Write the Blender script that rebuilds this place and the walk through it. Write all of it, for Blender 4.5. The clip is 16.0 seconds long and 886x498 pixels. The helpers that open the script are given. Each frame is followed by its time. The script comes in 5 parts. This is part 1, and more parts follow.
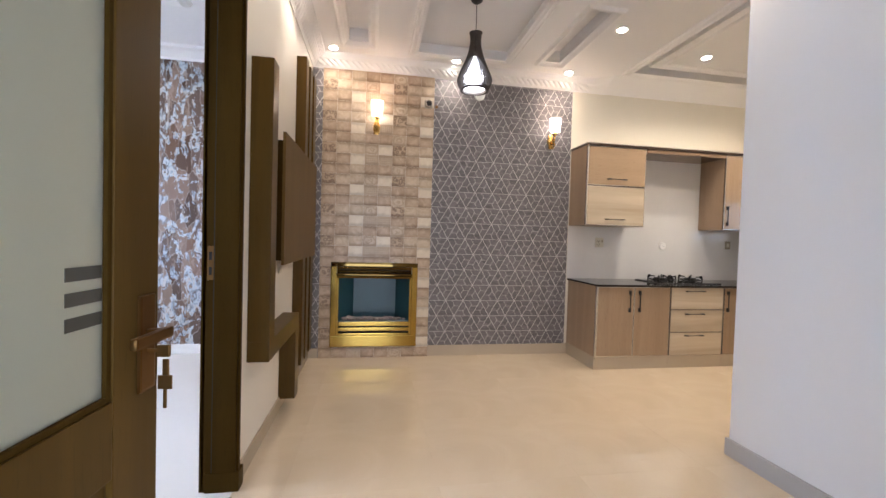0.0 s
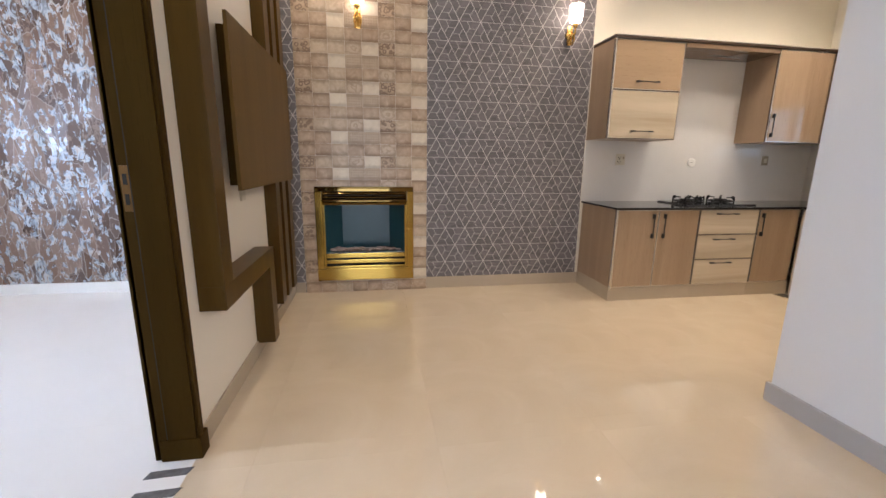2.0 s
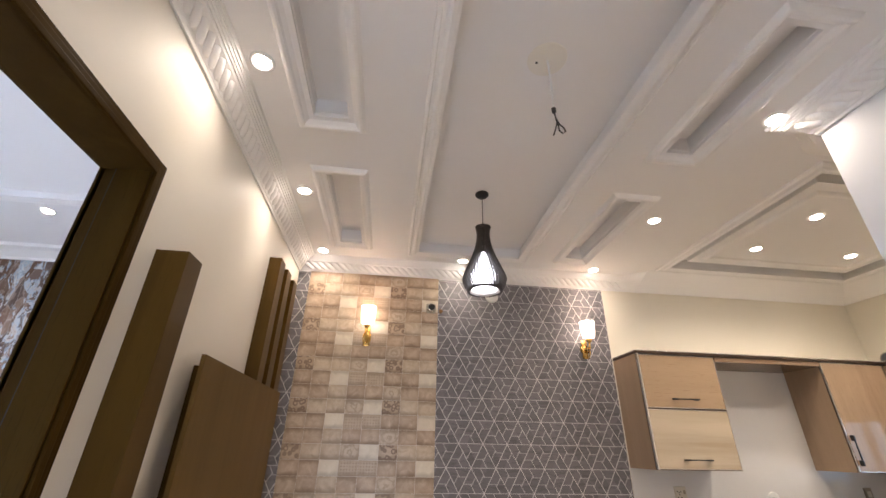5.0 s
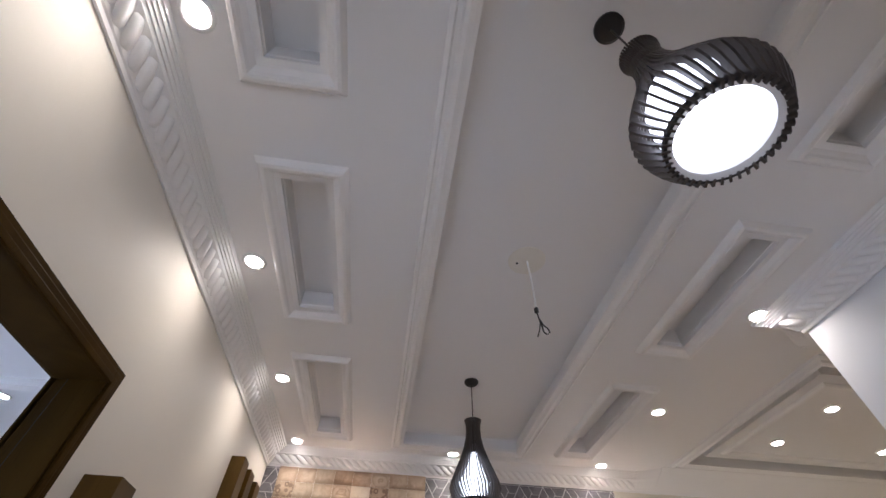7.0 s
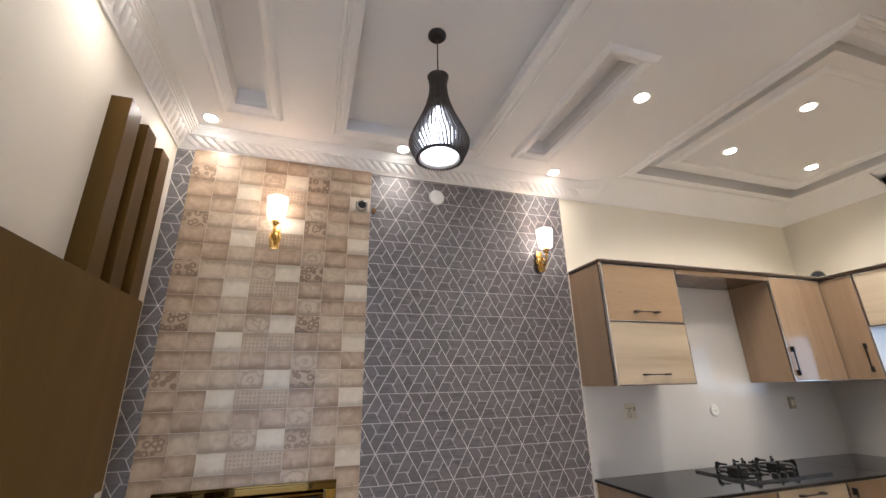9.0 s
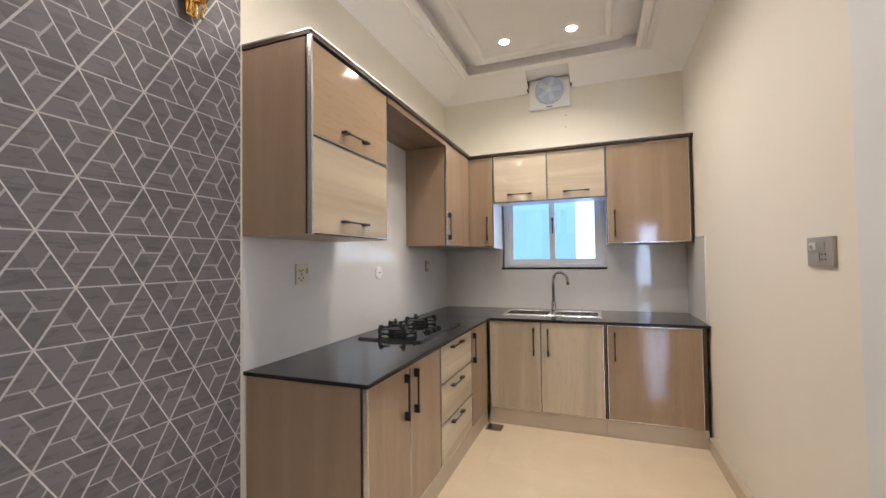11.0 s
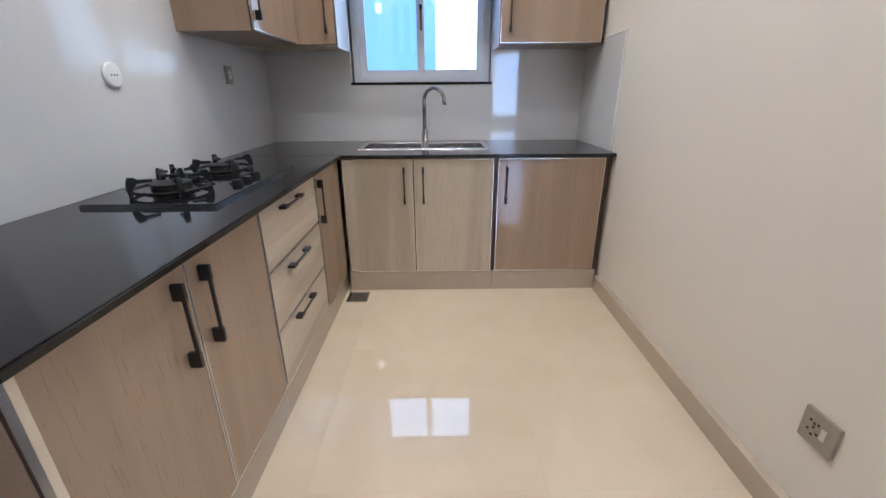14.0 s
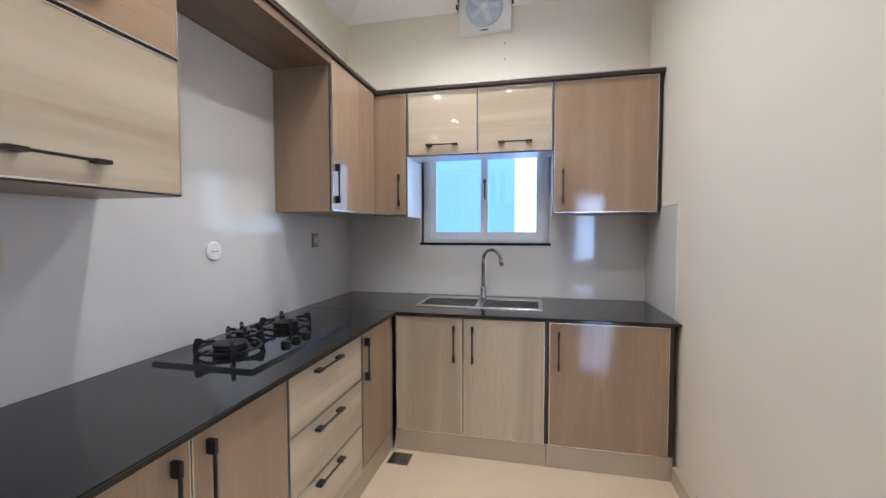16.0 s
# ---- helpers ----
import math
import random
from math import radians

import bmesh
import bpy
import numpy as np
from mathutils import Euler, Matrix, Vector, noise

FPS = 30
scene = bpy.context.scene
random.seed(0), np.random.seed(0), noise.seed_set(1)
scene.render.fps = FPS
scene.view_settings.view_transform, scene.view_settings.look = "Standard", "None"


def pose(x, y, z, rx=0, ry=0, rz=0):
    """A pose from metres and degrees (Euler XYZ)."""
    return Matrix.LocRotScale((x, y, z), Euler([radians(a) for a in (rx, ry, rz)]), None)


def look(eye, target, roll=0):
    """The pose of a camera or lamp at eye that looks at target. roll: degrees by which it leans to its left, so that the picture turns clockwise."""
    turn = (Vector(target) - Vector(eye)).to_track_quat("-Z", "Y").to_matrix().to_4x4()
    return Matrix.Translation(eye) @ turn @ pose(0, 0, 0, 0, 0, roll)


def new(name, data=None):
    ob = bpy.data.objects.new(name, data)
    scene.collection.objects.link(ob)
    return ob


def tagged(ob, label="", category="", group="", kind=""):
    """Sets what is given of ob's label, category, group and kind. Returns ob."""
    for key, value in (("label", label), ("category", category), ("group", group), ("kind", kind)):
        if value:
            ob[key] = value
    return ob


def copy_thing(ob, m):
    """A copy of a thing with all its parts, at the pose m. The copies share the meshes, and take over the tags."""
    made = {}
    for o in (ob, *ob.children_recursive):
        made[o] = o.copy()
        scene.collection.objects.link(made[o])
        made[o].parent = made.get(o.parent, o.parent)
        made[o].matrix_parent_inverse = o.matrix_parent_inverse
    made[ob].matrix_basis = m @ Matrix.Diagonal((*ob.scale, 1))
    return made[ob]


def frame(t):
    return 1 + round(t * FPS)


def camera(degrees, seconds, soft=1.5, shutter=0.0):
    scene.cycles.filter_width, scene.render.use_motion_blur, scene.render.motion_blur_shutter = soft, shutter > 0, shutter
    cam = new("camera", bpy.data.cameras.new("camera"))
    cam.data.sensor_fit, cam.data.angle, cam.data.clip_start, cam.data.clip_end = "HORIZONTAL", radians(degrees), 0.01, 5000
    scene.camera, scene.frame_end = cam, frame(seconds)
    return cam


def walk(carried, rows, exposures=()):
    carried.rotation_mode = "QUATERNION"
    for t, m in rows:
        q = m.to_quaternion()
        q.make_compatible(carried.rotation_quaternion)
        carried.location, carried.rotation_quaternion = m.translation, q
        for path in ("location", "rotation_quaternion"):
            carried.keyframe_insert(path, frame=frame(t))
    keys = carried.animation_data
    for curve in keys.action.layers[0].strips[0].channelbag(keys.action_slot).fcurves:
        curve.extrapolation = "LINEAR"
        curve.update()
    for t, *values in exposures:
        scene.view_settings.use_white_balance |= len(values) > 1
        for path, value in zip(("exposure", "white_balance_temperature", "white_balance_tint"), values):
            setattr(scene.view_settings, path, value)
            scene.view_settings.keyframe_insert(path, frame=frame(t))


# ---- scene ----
cam = camera(94.8, 16.0)
PATH = [
    (0, (0.453, 0.515, 1.317), (0.786, 2.486, 1.264), 1.7),
    (0.5, (0.496, 0.796, 1.359), (0.852, 2.764, 1.371), 1.9),
    (1, (0.523, 0.945, 1.378), (0.858, 2.917, 1.356), 1.8),
    (1.5, (0.549, 0.999, 1.337), (0.883, 2.956, 1.098), 1.3),
    (2, (0.562, 1.003, 1.274), (0.887, 2.931, 0.855), 0.8),
    (2.5, (0.543, 0.999, 1.242), (0.867, 2.914, 0.767), 0.5),
    (3, (0.525, 1.022, 1.311), (0.836, 2.973, 1.0), 0.4),
    (3.5, (0.494, 1.117, 1.4), (0.786, 3.094, 1.322), 0.5),
    (4, (0.583, 1.323, 1.415), (0.83, 3.296, 1.63), 0.7),
    (4.5, (0.649, 1.416, 1.516), (0.877, 3.329, 2.052), 0.8),
    (5, (0.663, 1.404, 1.63), (0.88, 3.188, 2.507), 1.1),
    (5.2, (0.671, 1.385, 1.671), (0.882, 3.1, 2.678), 1.1),
    (7.3, (0.715, 1.347, 1.802), (0.874, 2.659, 3.303), 1.7),
    (7.5, (0.699, 1.397, 1.785), (0.877, 2.767, 3.231), 1.4),
    (8, (0.666, 1.614, 1.737), (0.909, 3.16, 2.982), 0.6),
    (8.5, (0.645, 1.885, 1.653), (0.998, 3.605, 2.61), -0.3),
    (8.6, (0.653, 1.924, 1.637), (1.037, 3.676, 2.522), -0.0),
    (9, (0.726, 2.231, 1.524), (1.308, 4.033, 2.166), -1.2),
    (9.5, (0.863, 2.647, 1.441), (1.799, 4.374, 1.817), -1.5),
    (10, (0.943, 3.026, 1.422), (2.303, 4.481, 1.613), -1.2),
    (10.2, (1.004, 3.129, 1.413), (2.512, 4.435, 1.557), -1.1),
    (12.3, (1.829, 3.745, 1.375), (3.824, 3.874, 1.31), -0.8),
    (12.5, (1.932, 3.724, 1.384), (3.927, 3.823, 1.281), -0.7),
    (13, (2.101, 3.732, 1.383), (4.083, 3.775, 1.12), -0.4),
    (13.5, (2.245, 3.757, 1.32), (4.181, 3.758, 0.818), -0.1),
    (14, (2.258, 3.754, 1.232), (4.124, 3.748, 0.513), -0.4),
    (14.5, (2.261, 3.749, 1.232), (4.132, 3.748, 0.525), -0.3),
    (15, (2.257, 3.74, 1.343), (4.206, 3.748, 0.892), -0.4),
    (15.5, (2.271, 3.691, 1.406), (4.255, 3.813, 1.182), -0.3),
    (16, (2.283, 3.501, 1.396), (4.232, 3.939, 1.306), -0.1),
]
# stops, kelvin, tint
EXPOSURES = [(0, 0.92, 6200, 15), (1.0, 0.83, 6350, 15), (2.0, 0.88, 6350, 15), (3.0, 0.95, 6500, 15), (4.0, 0.74, 6750, 16), (4.6, 0.86, 6700, 16), (5.2, 0.66, 6200, 16), (7.3, 0.12, 5700, 16), (8.5, 0.56, 5750, 14), (10.0, 0.84, 6050, 12), (12.5, 0.77, 5150, 12), (13.5, 0.74, 4980, 12), (14.5, 0.82, 5250, 12), (16, 0.74, 5200, 12)]
walk(cam, [(t, look(eye, target, roll)) for t, eye, target, roll in PATH], EXPOSURES)


# ---- world and exposure ----
world = bpy.data.worlds.new("sky")
scene.world = world
world.use_nodes = True
wn = world.node_tree.nodes
sky = wn.new("ShaderNodeTexSky")
sky.sky_type, sky.sun_disc = "NISHITA", False
sky.sun_elevation, sky.sun_rotation = radians(40), radians(200)
wn["Background"].inputs["Strength"].default_value = 0.15
world.node_tree.links.new(sky.outputs[0], wn["Background"].inputs["Color"])


# ---- materials ----
class Nodes:
    """A material's node tree, with short ways to add nodes."""

    def __init__(self, name):
        self.mat = bpy.data.materials.new(name)
        self.mat.use_nodes = True
        self.tree = self.mat.node_tree
        self.bsdf = self.tree.nodes["Principled BSDF"]

    def add(self, kind, **values):
        node = self.tree.nodes.new("ShaderNode" + kind)
        for key, value in values.items():
            node.inputs[key].default_value = value
        return node

    def link(self, a, b):
        self.tree.links.new(a, b)

    def coords(self, scale=(1, 1, 1), kind="Object"):
        tc = self.add("TexCoord")
        mp = self.add("Mapping")
        mp.inputs["Scale"].default_value = scale
        self.link(tc.outputs[kind], mp.inputs["Vector"])
        return mp.outputs["Vector"]

    def noise(self, vec, scale, detail=4.0, rough=0.55, distort=0.0):
        n = self.add("TexNoise", Scale=scale, Detail=detail, Roughness=rough, Distortion=distort)
        self.link(vec, n.inputs["Vector"])
        return n.outputs["Fac"]

    def ramp(self, fac, stops):
        r = self.add("ValToRGB")
        els = r.color_ramp.elements
        while len(els) < len(stops):
            els.new(0.5)
        for el, (pos, col) in zip(els, stops):
            el.position, el.color = pos, (*col, 1)
        self.link(fac, r.inputs["Fac"])
        return r.outputs["Color"]

    def math(self, op, a, b=None, c=None):
        m = self.add("Math")
        m.operation = op
        for i, v in enumerate((a, b, c)):
            if v is None:
                continue
            if isinstance(v, (int, float)):
                m.inputs[i].default_value = v
            else:
                self.link(v, m.inputs[i])
        return m.outputs[0]

    def mix(self, fac, a, b, blend="MIX"):
        m = self.add("Mix")
        m.data_type, m.blend_type = "RGBA", blend
        for sock, v in ((m.inputs[0], fac), (m.inputs[6], a), (m.inputs[7], b)):
            if isinstance(v, (int, float)):
                sock.default_value = v
            elif isinstance(v, tuple):
                sock.default_value = (*v, 1)
            else:
                self.link(v, sock)
        return m.outputs[2]

    def color(self, c):
        if isinstance(c, tuple):
            self.bsdf.inputs["Base Color"].default_value = (*c, 1)
        else:
            self.link(c, self.bsdf.inputs["Base Color"])

    def set(self, **values):
        for key, value in values.items():
            sock = self.bsdf.inputs[key.replace("_", " ")]
            if isinstance(value, (int, float, tuple)):
                sock.default_value = value
            else:
                self.link(value, sock)

    def bump(self, height, strength=0.2, distance=0.01):
        b = self.add("Bump", Strength=strength, Distance=distance)
        self.link(height, b.inputs["Height"])
        self.link(b.outputs[0], self.bsdf.inputs["Normal"])


def paint(name, col, rough=0.6, grain=0.04):
    m = Nodes(name)
    v = m.coords()
    big, fine = m.noise(v, 1.3), m.noise(v, 160, 2)
    dark = tuple(c * 0.95 for c in col)
    m.color(m.mix(big, dark, col))
    m.set(Roughness=rough)
    m.bump(m.math("ADD", m.math("MULTIPLY", big, 0.6), m.math("MULTIPLY", fine, 0.25)), grain, 0.01)
    return m.mat


def plain(name, col, rough=0.4, metal=0.0, vary=0.1, scale=30, **more):
    m = Nodes(name)
    n = m.noise(m.coords(), scale)
    m.color(m.mix(n, tuple(c * (1 - vary) for c in col), col))
    m.set(Metallic=metal, Roughness=m.math("MULTIPLY_ADD", n, 0.15 * rough, rough * 0.92), **more)
    return m.mat


def glow(name, col, strength):
    m = Nodes(name)
    m.color(col)
    m.set(Emission_Color=(*col, 1), Emission_Strength=strength, Roughness=0.4)
    return m.mat


def laminate(name, light, dark, along, rough=0.07, gloss=0.6, bands=0.12, bold=False):
    """Wood-print laminate with its grain along one axis (0 x, 1 y, 2 z)."""
    m = Nodes(name)
    sc = [9.0, 9.0, 9.0]
    sc[along] = 0.55
    v = m.coords(tuple(sc))
    info = m.add("ObjectInfo")
    shift = m.add("VectorMath")
    shift.operation = "ADD"
    m.link(v, shift.inputs[0])
    off = m.math("MULTIPLY", info.outputs["Random"], 37.0)
    comb = m.add("CombineXYZ")
    for i in range(3):
        m.link(off, comb.inputs[i])
    m.link(comb.outputs[0], shift.inputs[1])
    v = shift.outputs[0]
    broad = m.noise(v, 0.36, 4, 0.55, 1.7) if bold else m.noise(v, 0.85, 3, 0.5, 0.6)
    grain = m.noise(v, 3.5, 6, 0.65, 0.3)
    pores = m.noise(v, 22, 3, 0.6)
    base = m.ramp(broad, [(0.5 - bands, dark), (0.50, tuple((a + b) / 2 for a, b in zip(light, dark))), (0.5 + bands, light)])
    base = m.mix(m.math("MULTIPLY", grain, 0.3 if bold else 0.65), base, dark)
    base = m.mix(m.math("MULTIPLY", m.math("GREATER_THAN", pores, 0.62), 0.07 if bold else 0.28), base, tuple(c * 0.6 for c in dark))
    m.color(base)
    m.set(Roughness=m.math("MULTIPLY_ADD", grain, 0.04, rough), Specular_IOR_Level=gloss)
    if rough > 0.1:
        m.bump(grain, 0.03, 0.001)
    return m.mat


WHITE_PAINT = paint("white wall paint", (0.775, 0.725, 0.635))
SIDE_PAINT = paint("cool white wall paint", (0.72, 0.725, 0.73))
CREAM_PAINT = paint("cream wall paint", (0.78, 0.73, 0.615))
CEILING_PAINT = paint("ceiling plaster", (0.81, 0.795, 0.785), 0.5, 0.06)
MOLDING = paint("gypsum molding", (0.84, 0.82, 0.80), 0.42, 0.03)
BROWN = laminate("brown laminate", (0.098, 0.054, 0.013), (0.070, 0.037, 0.008), 2, 0.28, 0.13)
TV_BROWN = laminate("panel laminate", (0.142, 0.084, 0.028), (0.117, 0.069, 0.022), 2, 0.38, 0.08)
DARK_WOOD = laminate("dark stained wood", (0.060, 0.033, 0.007), (0.042, 0.022, 0.004), 2, 0.48, 0.03)
OAK_V = laminate("oak laminate upright", (0.42, 0.302, 0.205), (0.305, 0.215, 0.140), 2, bands=0.24)
OAK_H = laminate("oak laminate level", (0.45, 0.322, 0.208), (0.34, 0.237, 0.148), 0, bands=0.24)
ASH_V = laminate("pale ash laminate upright", (0.60, 0.525, 0.41), (0.44, 0.37, 0.275), 2, 0.035)
ASH_H = laminate("pale ash laminate level", (0.65, 0.565, 0.44), (0.42, 0.34, 0.24), 0, 0.035, bands=0.16, bold=True)
ASH_Y = laminate("pale ash laminate across", (0.65, 0.565, 0.44), (0.44, 0.36, 0.26), 1, 0.03, bands=0.18, bold=True)
OAK_SIDE = laminate("satin oak laminate side", (0.40, 0.285, 0.192), (0.30, 0.21, 0.138), 2, 0.28, 0.3, bands=0.24)
# oak darkened for the canopy: the shade on its underside is in the colour
SHADE_OAK = laminate("shaded oak laminate level", (0.25, 0.172, 0.115), (0.185, 0.125, 0.082), 0, 0.12, 0.4)
GAP = plain("dark edge band", (0.05, 0.025, 0.012), 0.35)
ALU = plain("aluminium edge trim", (0.75, 0.74, 0.72), 0.25, 0.9)
STEEL = plain("brushed steel", (0.62, 0.61, 0.59), 0.24, 1.0, 0.15, 60)
CHROME = plain("satin chrome", (0.50, 0.50, 0.50), 0.2, 1.0)
BLACK = plain("black satin metal", (0.012, 0.010, 0.010), 0.38)
BLACK_GLASS = plain("black glass", (0.012, 0.012, 0.013), 0.06)
DARK_RIM = plain("dark steel rim", (0.30, 0.30, 0.31), 0.25, 1.0)
IRON = plain("cast iron", (0.005, 0.005, 0.005), 0.45, Specular_IOR_Level=0.3)
BRASS = plain("polished brass", (0.45, 0.29, 0.068), 0.15, 1.0, 0.1, 12)
# darker copy of the brass: reflections of a dim room put into its colour
DARKENED_BRASS = plain("mirror brass darkened for its reflections", (0.21, 0.135, 0.045), 0.05, 1.0, 0.3, 9)
BRONZE = plain("antique brass", (0.20, 0.11, 0.04), 0.33, 1.0, 0.2, 40)
GOLD = plain("gilded metal", (0.72, 0.48, 0.16), 0.22, 1.0)
TEAL = plain("teal firebox panel", (0.028, 0.090, 0.115), 0.3, 0.0, 0.25, 6)
EMBER = plain("pale ember stones", (0.42, 0.34, 0.32), 0.7, 0.0, 0.5, 40)
PLASTIC = plain("ivory plastic", (0.62, 0.58, 0.48), 0.35)
WHITE_PLASTIC = plain("white plastic", (0.82, 0.82, 0.80), 0.3)
GREY_PLASTIC = plain("grey metallic plastic", (0.33, 0.295, 0.225), 0.35, 0.1)
DARK = plain("dark hollow", (0.01, 0.01, 0.01), 0.7)
FRAME_WHITE = plain("white window frame", (0.86, 0.88, 0.90), 0.3)
LAMP_LED = glow("led diffuser", (1.0, 0.90, 0.76), 45)
LAMP_SHADE = glow("lit opal shade", (1.0, 0.85, 0.70), 5)
LAMP_BULB = glow("lit opal liner", (0.96, 0.96, 1.0), 3.2)
OPAL = plain("unlit opal glass edge", (0.62, 0.60, 0.58), 0.25)
FIN_WOOD = plain("black-brown timber fin", (0.050, 0.038, 0.031), 0.45, 0.0, 0.3, 20)
SKY_WHITE = glow("bright sky beyond", (0.78, 0.90, 1.0), 1.05)
# self-lit: the next house's blue shade is put into the emission colour
WALL_GLOW = glow("glowing sheet for the shaded wall beyond", (0.26, 0.44, 0.80), 0.74)
DAY_LEFT = glow("daylight beyond the window", (0.70, 0.82, 1.0), 6.3)
DAY_DOOR = glow("daylight beyond the entrance", (0.76, 0.87, 1.0), 2.6)


def floor_material():
    m = Nodes("polished porcelain")
    v = m.coords((1, 1, 1))
    info = m.add("ObjectInfo")
    cloud = m.noise(v, 1.6, 6, 0.6, 0.8)
    vein = m.noise(v, 5.0, 8, 0.7, 2.2)
    c = m.ramp(cloud, [(0.3, (0.63, 0.515, 0.368)), (0.6, (0.69, 0.575, 0.425)), (0.8, (0.72, 0.61, 0.465))])
    c = m.mix(m.math("MULTIPLY", m.math("GREATER_THAN", vein, 0.60), 0.10), c, (0.64, 0.57, 0.48))
    c = m.mix(m.math("MULTIPLY", info.outputs["Random"], 0.04), c, (0.49, 0.41, 0.31))
    m.color(c)
    m.set(Roughness=m.math("MULTIPLY_ADD", cloud, 0.016, 0.004), Specular_IOR_Level=1.0, IOR=1.68)
    return m.mat


FLOOR_TILE = floor_material()
SIDE_TILE = plain("polished white porcelain", (0.80, 0.79, 0.78), 0.08, 0.0, 0.08, 2)
GROUT = plain("floor grout", (0.58, 0.48, 0.355), 0.3)
SKIRTING = plain("skirting tile", (0.50, 0.42, 0.32), 0.18, 0.0, 0.12, 4)
SKIRTING_GREY = plain("grey skirting", (0.42, 0.41, 0.40), 0.3, 0.0, 0.12, 4)
MARBLE = plain("grey veined marble", (0.20, 0.20, 0.21), 0.2, 0.0, 0.75, 26)


def granite_material():
    m = Nodes("black granite")
    v = m.coords()
    fine, big = m.noise(v, 420, 2), m.noise(v, 3, 4)
    c = m.ramp(fine, [(0.40, (0.007, 0.007, 0.008)), (0.66, (0.016, 0.015, 0.015)), (0.80, (0.07, 0.066, 0.064))])
    m.color(c)
    m.set(Roughness=m.math("MULTIPLY_ADD", big, 0.06, 0.045))
    return m.mat


GRANITE = granite_material()


def splash_material():
    m = Nodes("glazed pale grey tile")
    v = m.coords()
    info = m.add("ObjectInfo")
    n = m.noise(v, 2.2, 5, 0.6, 1.0)
    c = m.mix(n, (0.64, 0.635, 0.625), (0.71, 0.70, 0.685))
    c = m.mix(m.math("MULTIPLY", info.outputs["Random"], 0.15), c, (0.66, 0.65, 0.63))
    m.color(c)
    m.set(Roughness=0.06)
    m.bump(m.noise(v, 5, 2), 0.04, 0.01)
    return m.mat


SPLASH = splash_material()


def mosaic_material(name, low, high, motif="", ink=(0.2, 0.14, 0.1)):
    """A worn, clouded cell of the patchwork tile, with an optional printed motif."""
    m = Nodes(name)
    info = m.add("ObjectInfo")
    slide = m.add("VectorMath")
    slide.operation = "MULTIPLY_ADD"
    m.link(info.outputs["Location"], slide.inputs[0])
    slide.inputs[1].default_value = (7.3, 1.0, 5.7)
    m.link(m.coords(), slide.inputs[2])
    v = slide.outputs[0]
    n = m.math("MULTIPLY_ADD", m.noise(v, 12, 4, 0.6, 0.9), 2.2, -0.6)
    fine = m.noise(v, 55, 4, 0.7)
    sep = m.add("SeparateXYZ")
    m.link(m.coords((1, 1, 1), "Generated"), sep.inputs[0])
    gx, gz = sep.outputs[0], sep.outputs[2]
    # the print: pale middle, tan towards the edges, a brown sweep along one edge
    ex = m.math("ABSOLUTE", m.math("SUBTRACT", gx, 0.5))
    ez = m.math("ABSOLUTE", m.math("SUBTRACT", gz, 0.5))
    rim = m.add("MapRange")
    rim.interpolation_type = "SMOOTHSTEP"
    for key, value in (("From Min", 0.22), ("From Max", 0.52), ("To Min", 0.0), ("To Max", 1.0)):
        rim.inputs[key].default_value = value
    m.link(m.math("ADD", m.math("MAXIMUM", ex, ez), m.math("MULTIPLY_ADD", n, 0.12, -0.06)), rim.inputs["Value"])
    tone = m.add("Clamp")
    m.link(m.math("ADD", m.math("MULTIPLY", n, 0.72), m.math("MULTIPLY_ADD", rim.outputs[0], -0.30, 0.22)), tone.inputs["Value"])
    c = m.mix(tone.outputs[0], low, high)
    flip = m.math("GREATER_THAN", info.outputs["Random"], 0.62)
    up = m.math("ABSOLUTE", m.math("SUBTRACT", gz, flip))
    up = m.math("ADD", up, m.math("MULTIPLY_ADD", n, 0.22, -0.11))
    sweep_band = m.add("MapRange")
    sweep_band.interpolation_type = "SMOOTHSTEP"
    for key, value in (("From Min", 0.40), ("From Max", 0.04), ("To Min", 0.0), ("To Max", 0.8)):
        sweep_band.inputs[key].default_value = value
    m.link(up, sweep_band.inputs["Value"])
    deep = tuple(k * 0.70 for k in low)
    c = m.mix(sweep_band.outputs[0], c, deep)
    c = m.mix(m.math("MULTIPLY", m.math("GREATER_THAN", fine, 0.57), 0.12), c, deep)
    if motif == "rings":
        w = m.add("TexVoronoi", Scale=24.0, Randomness=0.75)
        m.link(v, w.inputs["Vector"])
        ring = m.math("ABSOLUTE", m.math("SUBTRACT", w.outputs["Distance"], 0.36))
        c = m.mix(m.math("MULTIPLY", m.math("LESS_THAN", ring, 0.13), 0.72), c, ink)
        c = m.mix(m.math("MULTIPLY", m.math("LESS_THAN", w.outputs["Distance"], 0.12), 0.6), c, high)
    elif motif == "dots":
        w = m.add("TexVoronoi", Scale=46.0, Randomness=0.1)
        m.link(m.coords(), w.inputs["Vector"])
        c = m.mix(m.math("MULTIPLY", m.math("LESS_THAN", w.outputs["Distance"], 0.33), 0.6), c, ink)
    elif motif == "flower":
        dx, dz = m.math("SUBTRACT", gx, 0.5), m.math("SUBTRACT", gz, 0.5)
        r = m.math("SQRT", m.math("ADD", m.math("MULTIPLY", dx, dx), m.math("MULTIPLY", dz, dz)))
        curl = m.math("SINE", m.math("ADD", m.math("MULTIPLY", r, 21.0), m.math("MULTIPLY", n, 9.0)))
        c = m.mix(m.math("MULTIPLY", m.math("MAXIMUM", curl, 0.0), 0.5), c, ink)
    c = m.mix(m.math("MULTIPLY_ADD", info.outputs["Random"], 0.14, 0.03), c, (0.50, 0.39, 0.27))
    m.color(c)
    m.set(Roughness=m.math("MULTIPLY_ADD", fine, 0.2, 0.22))
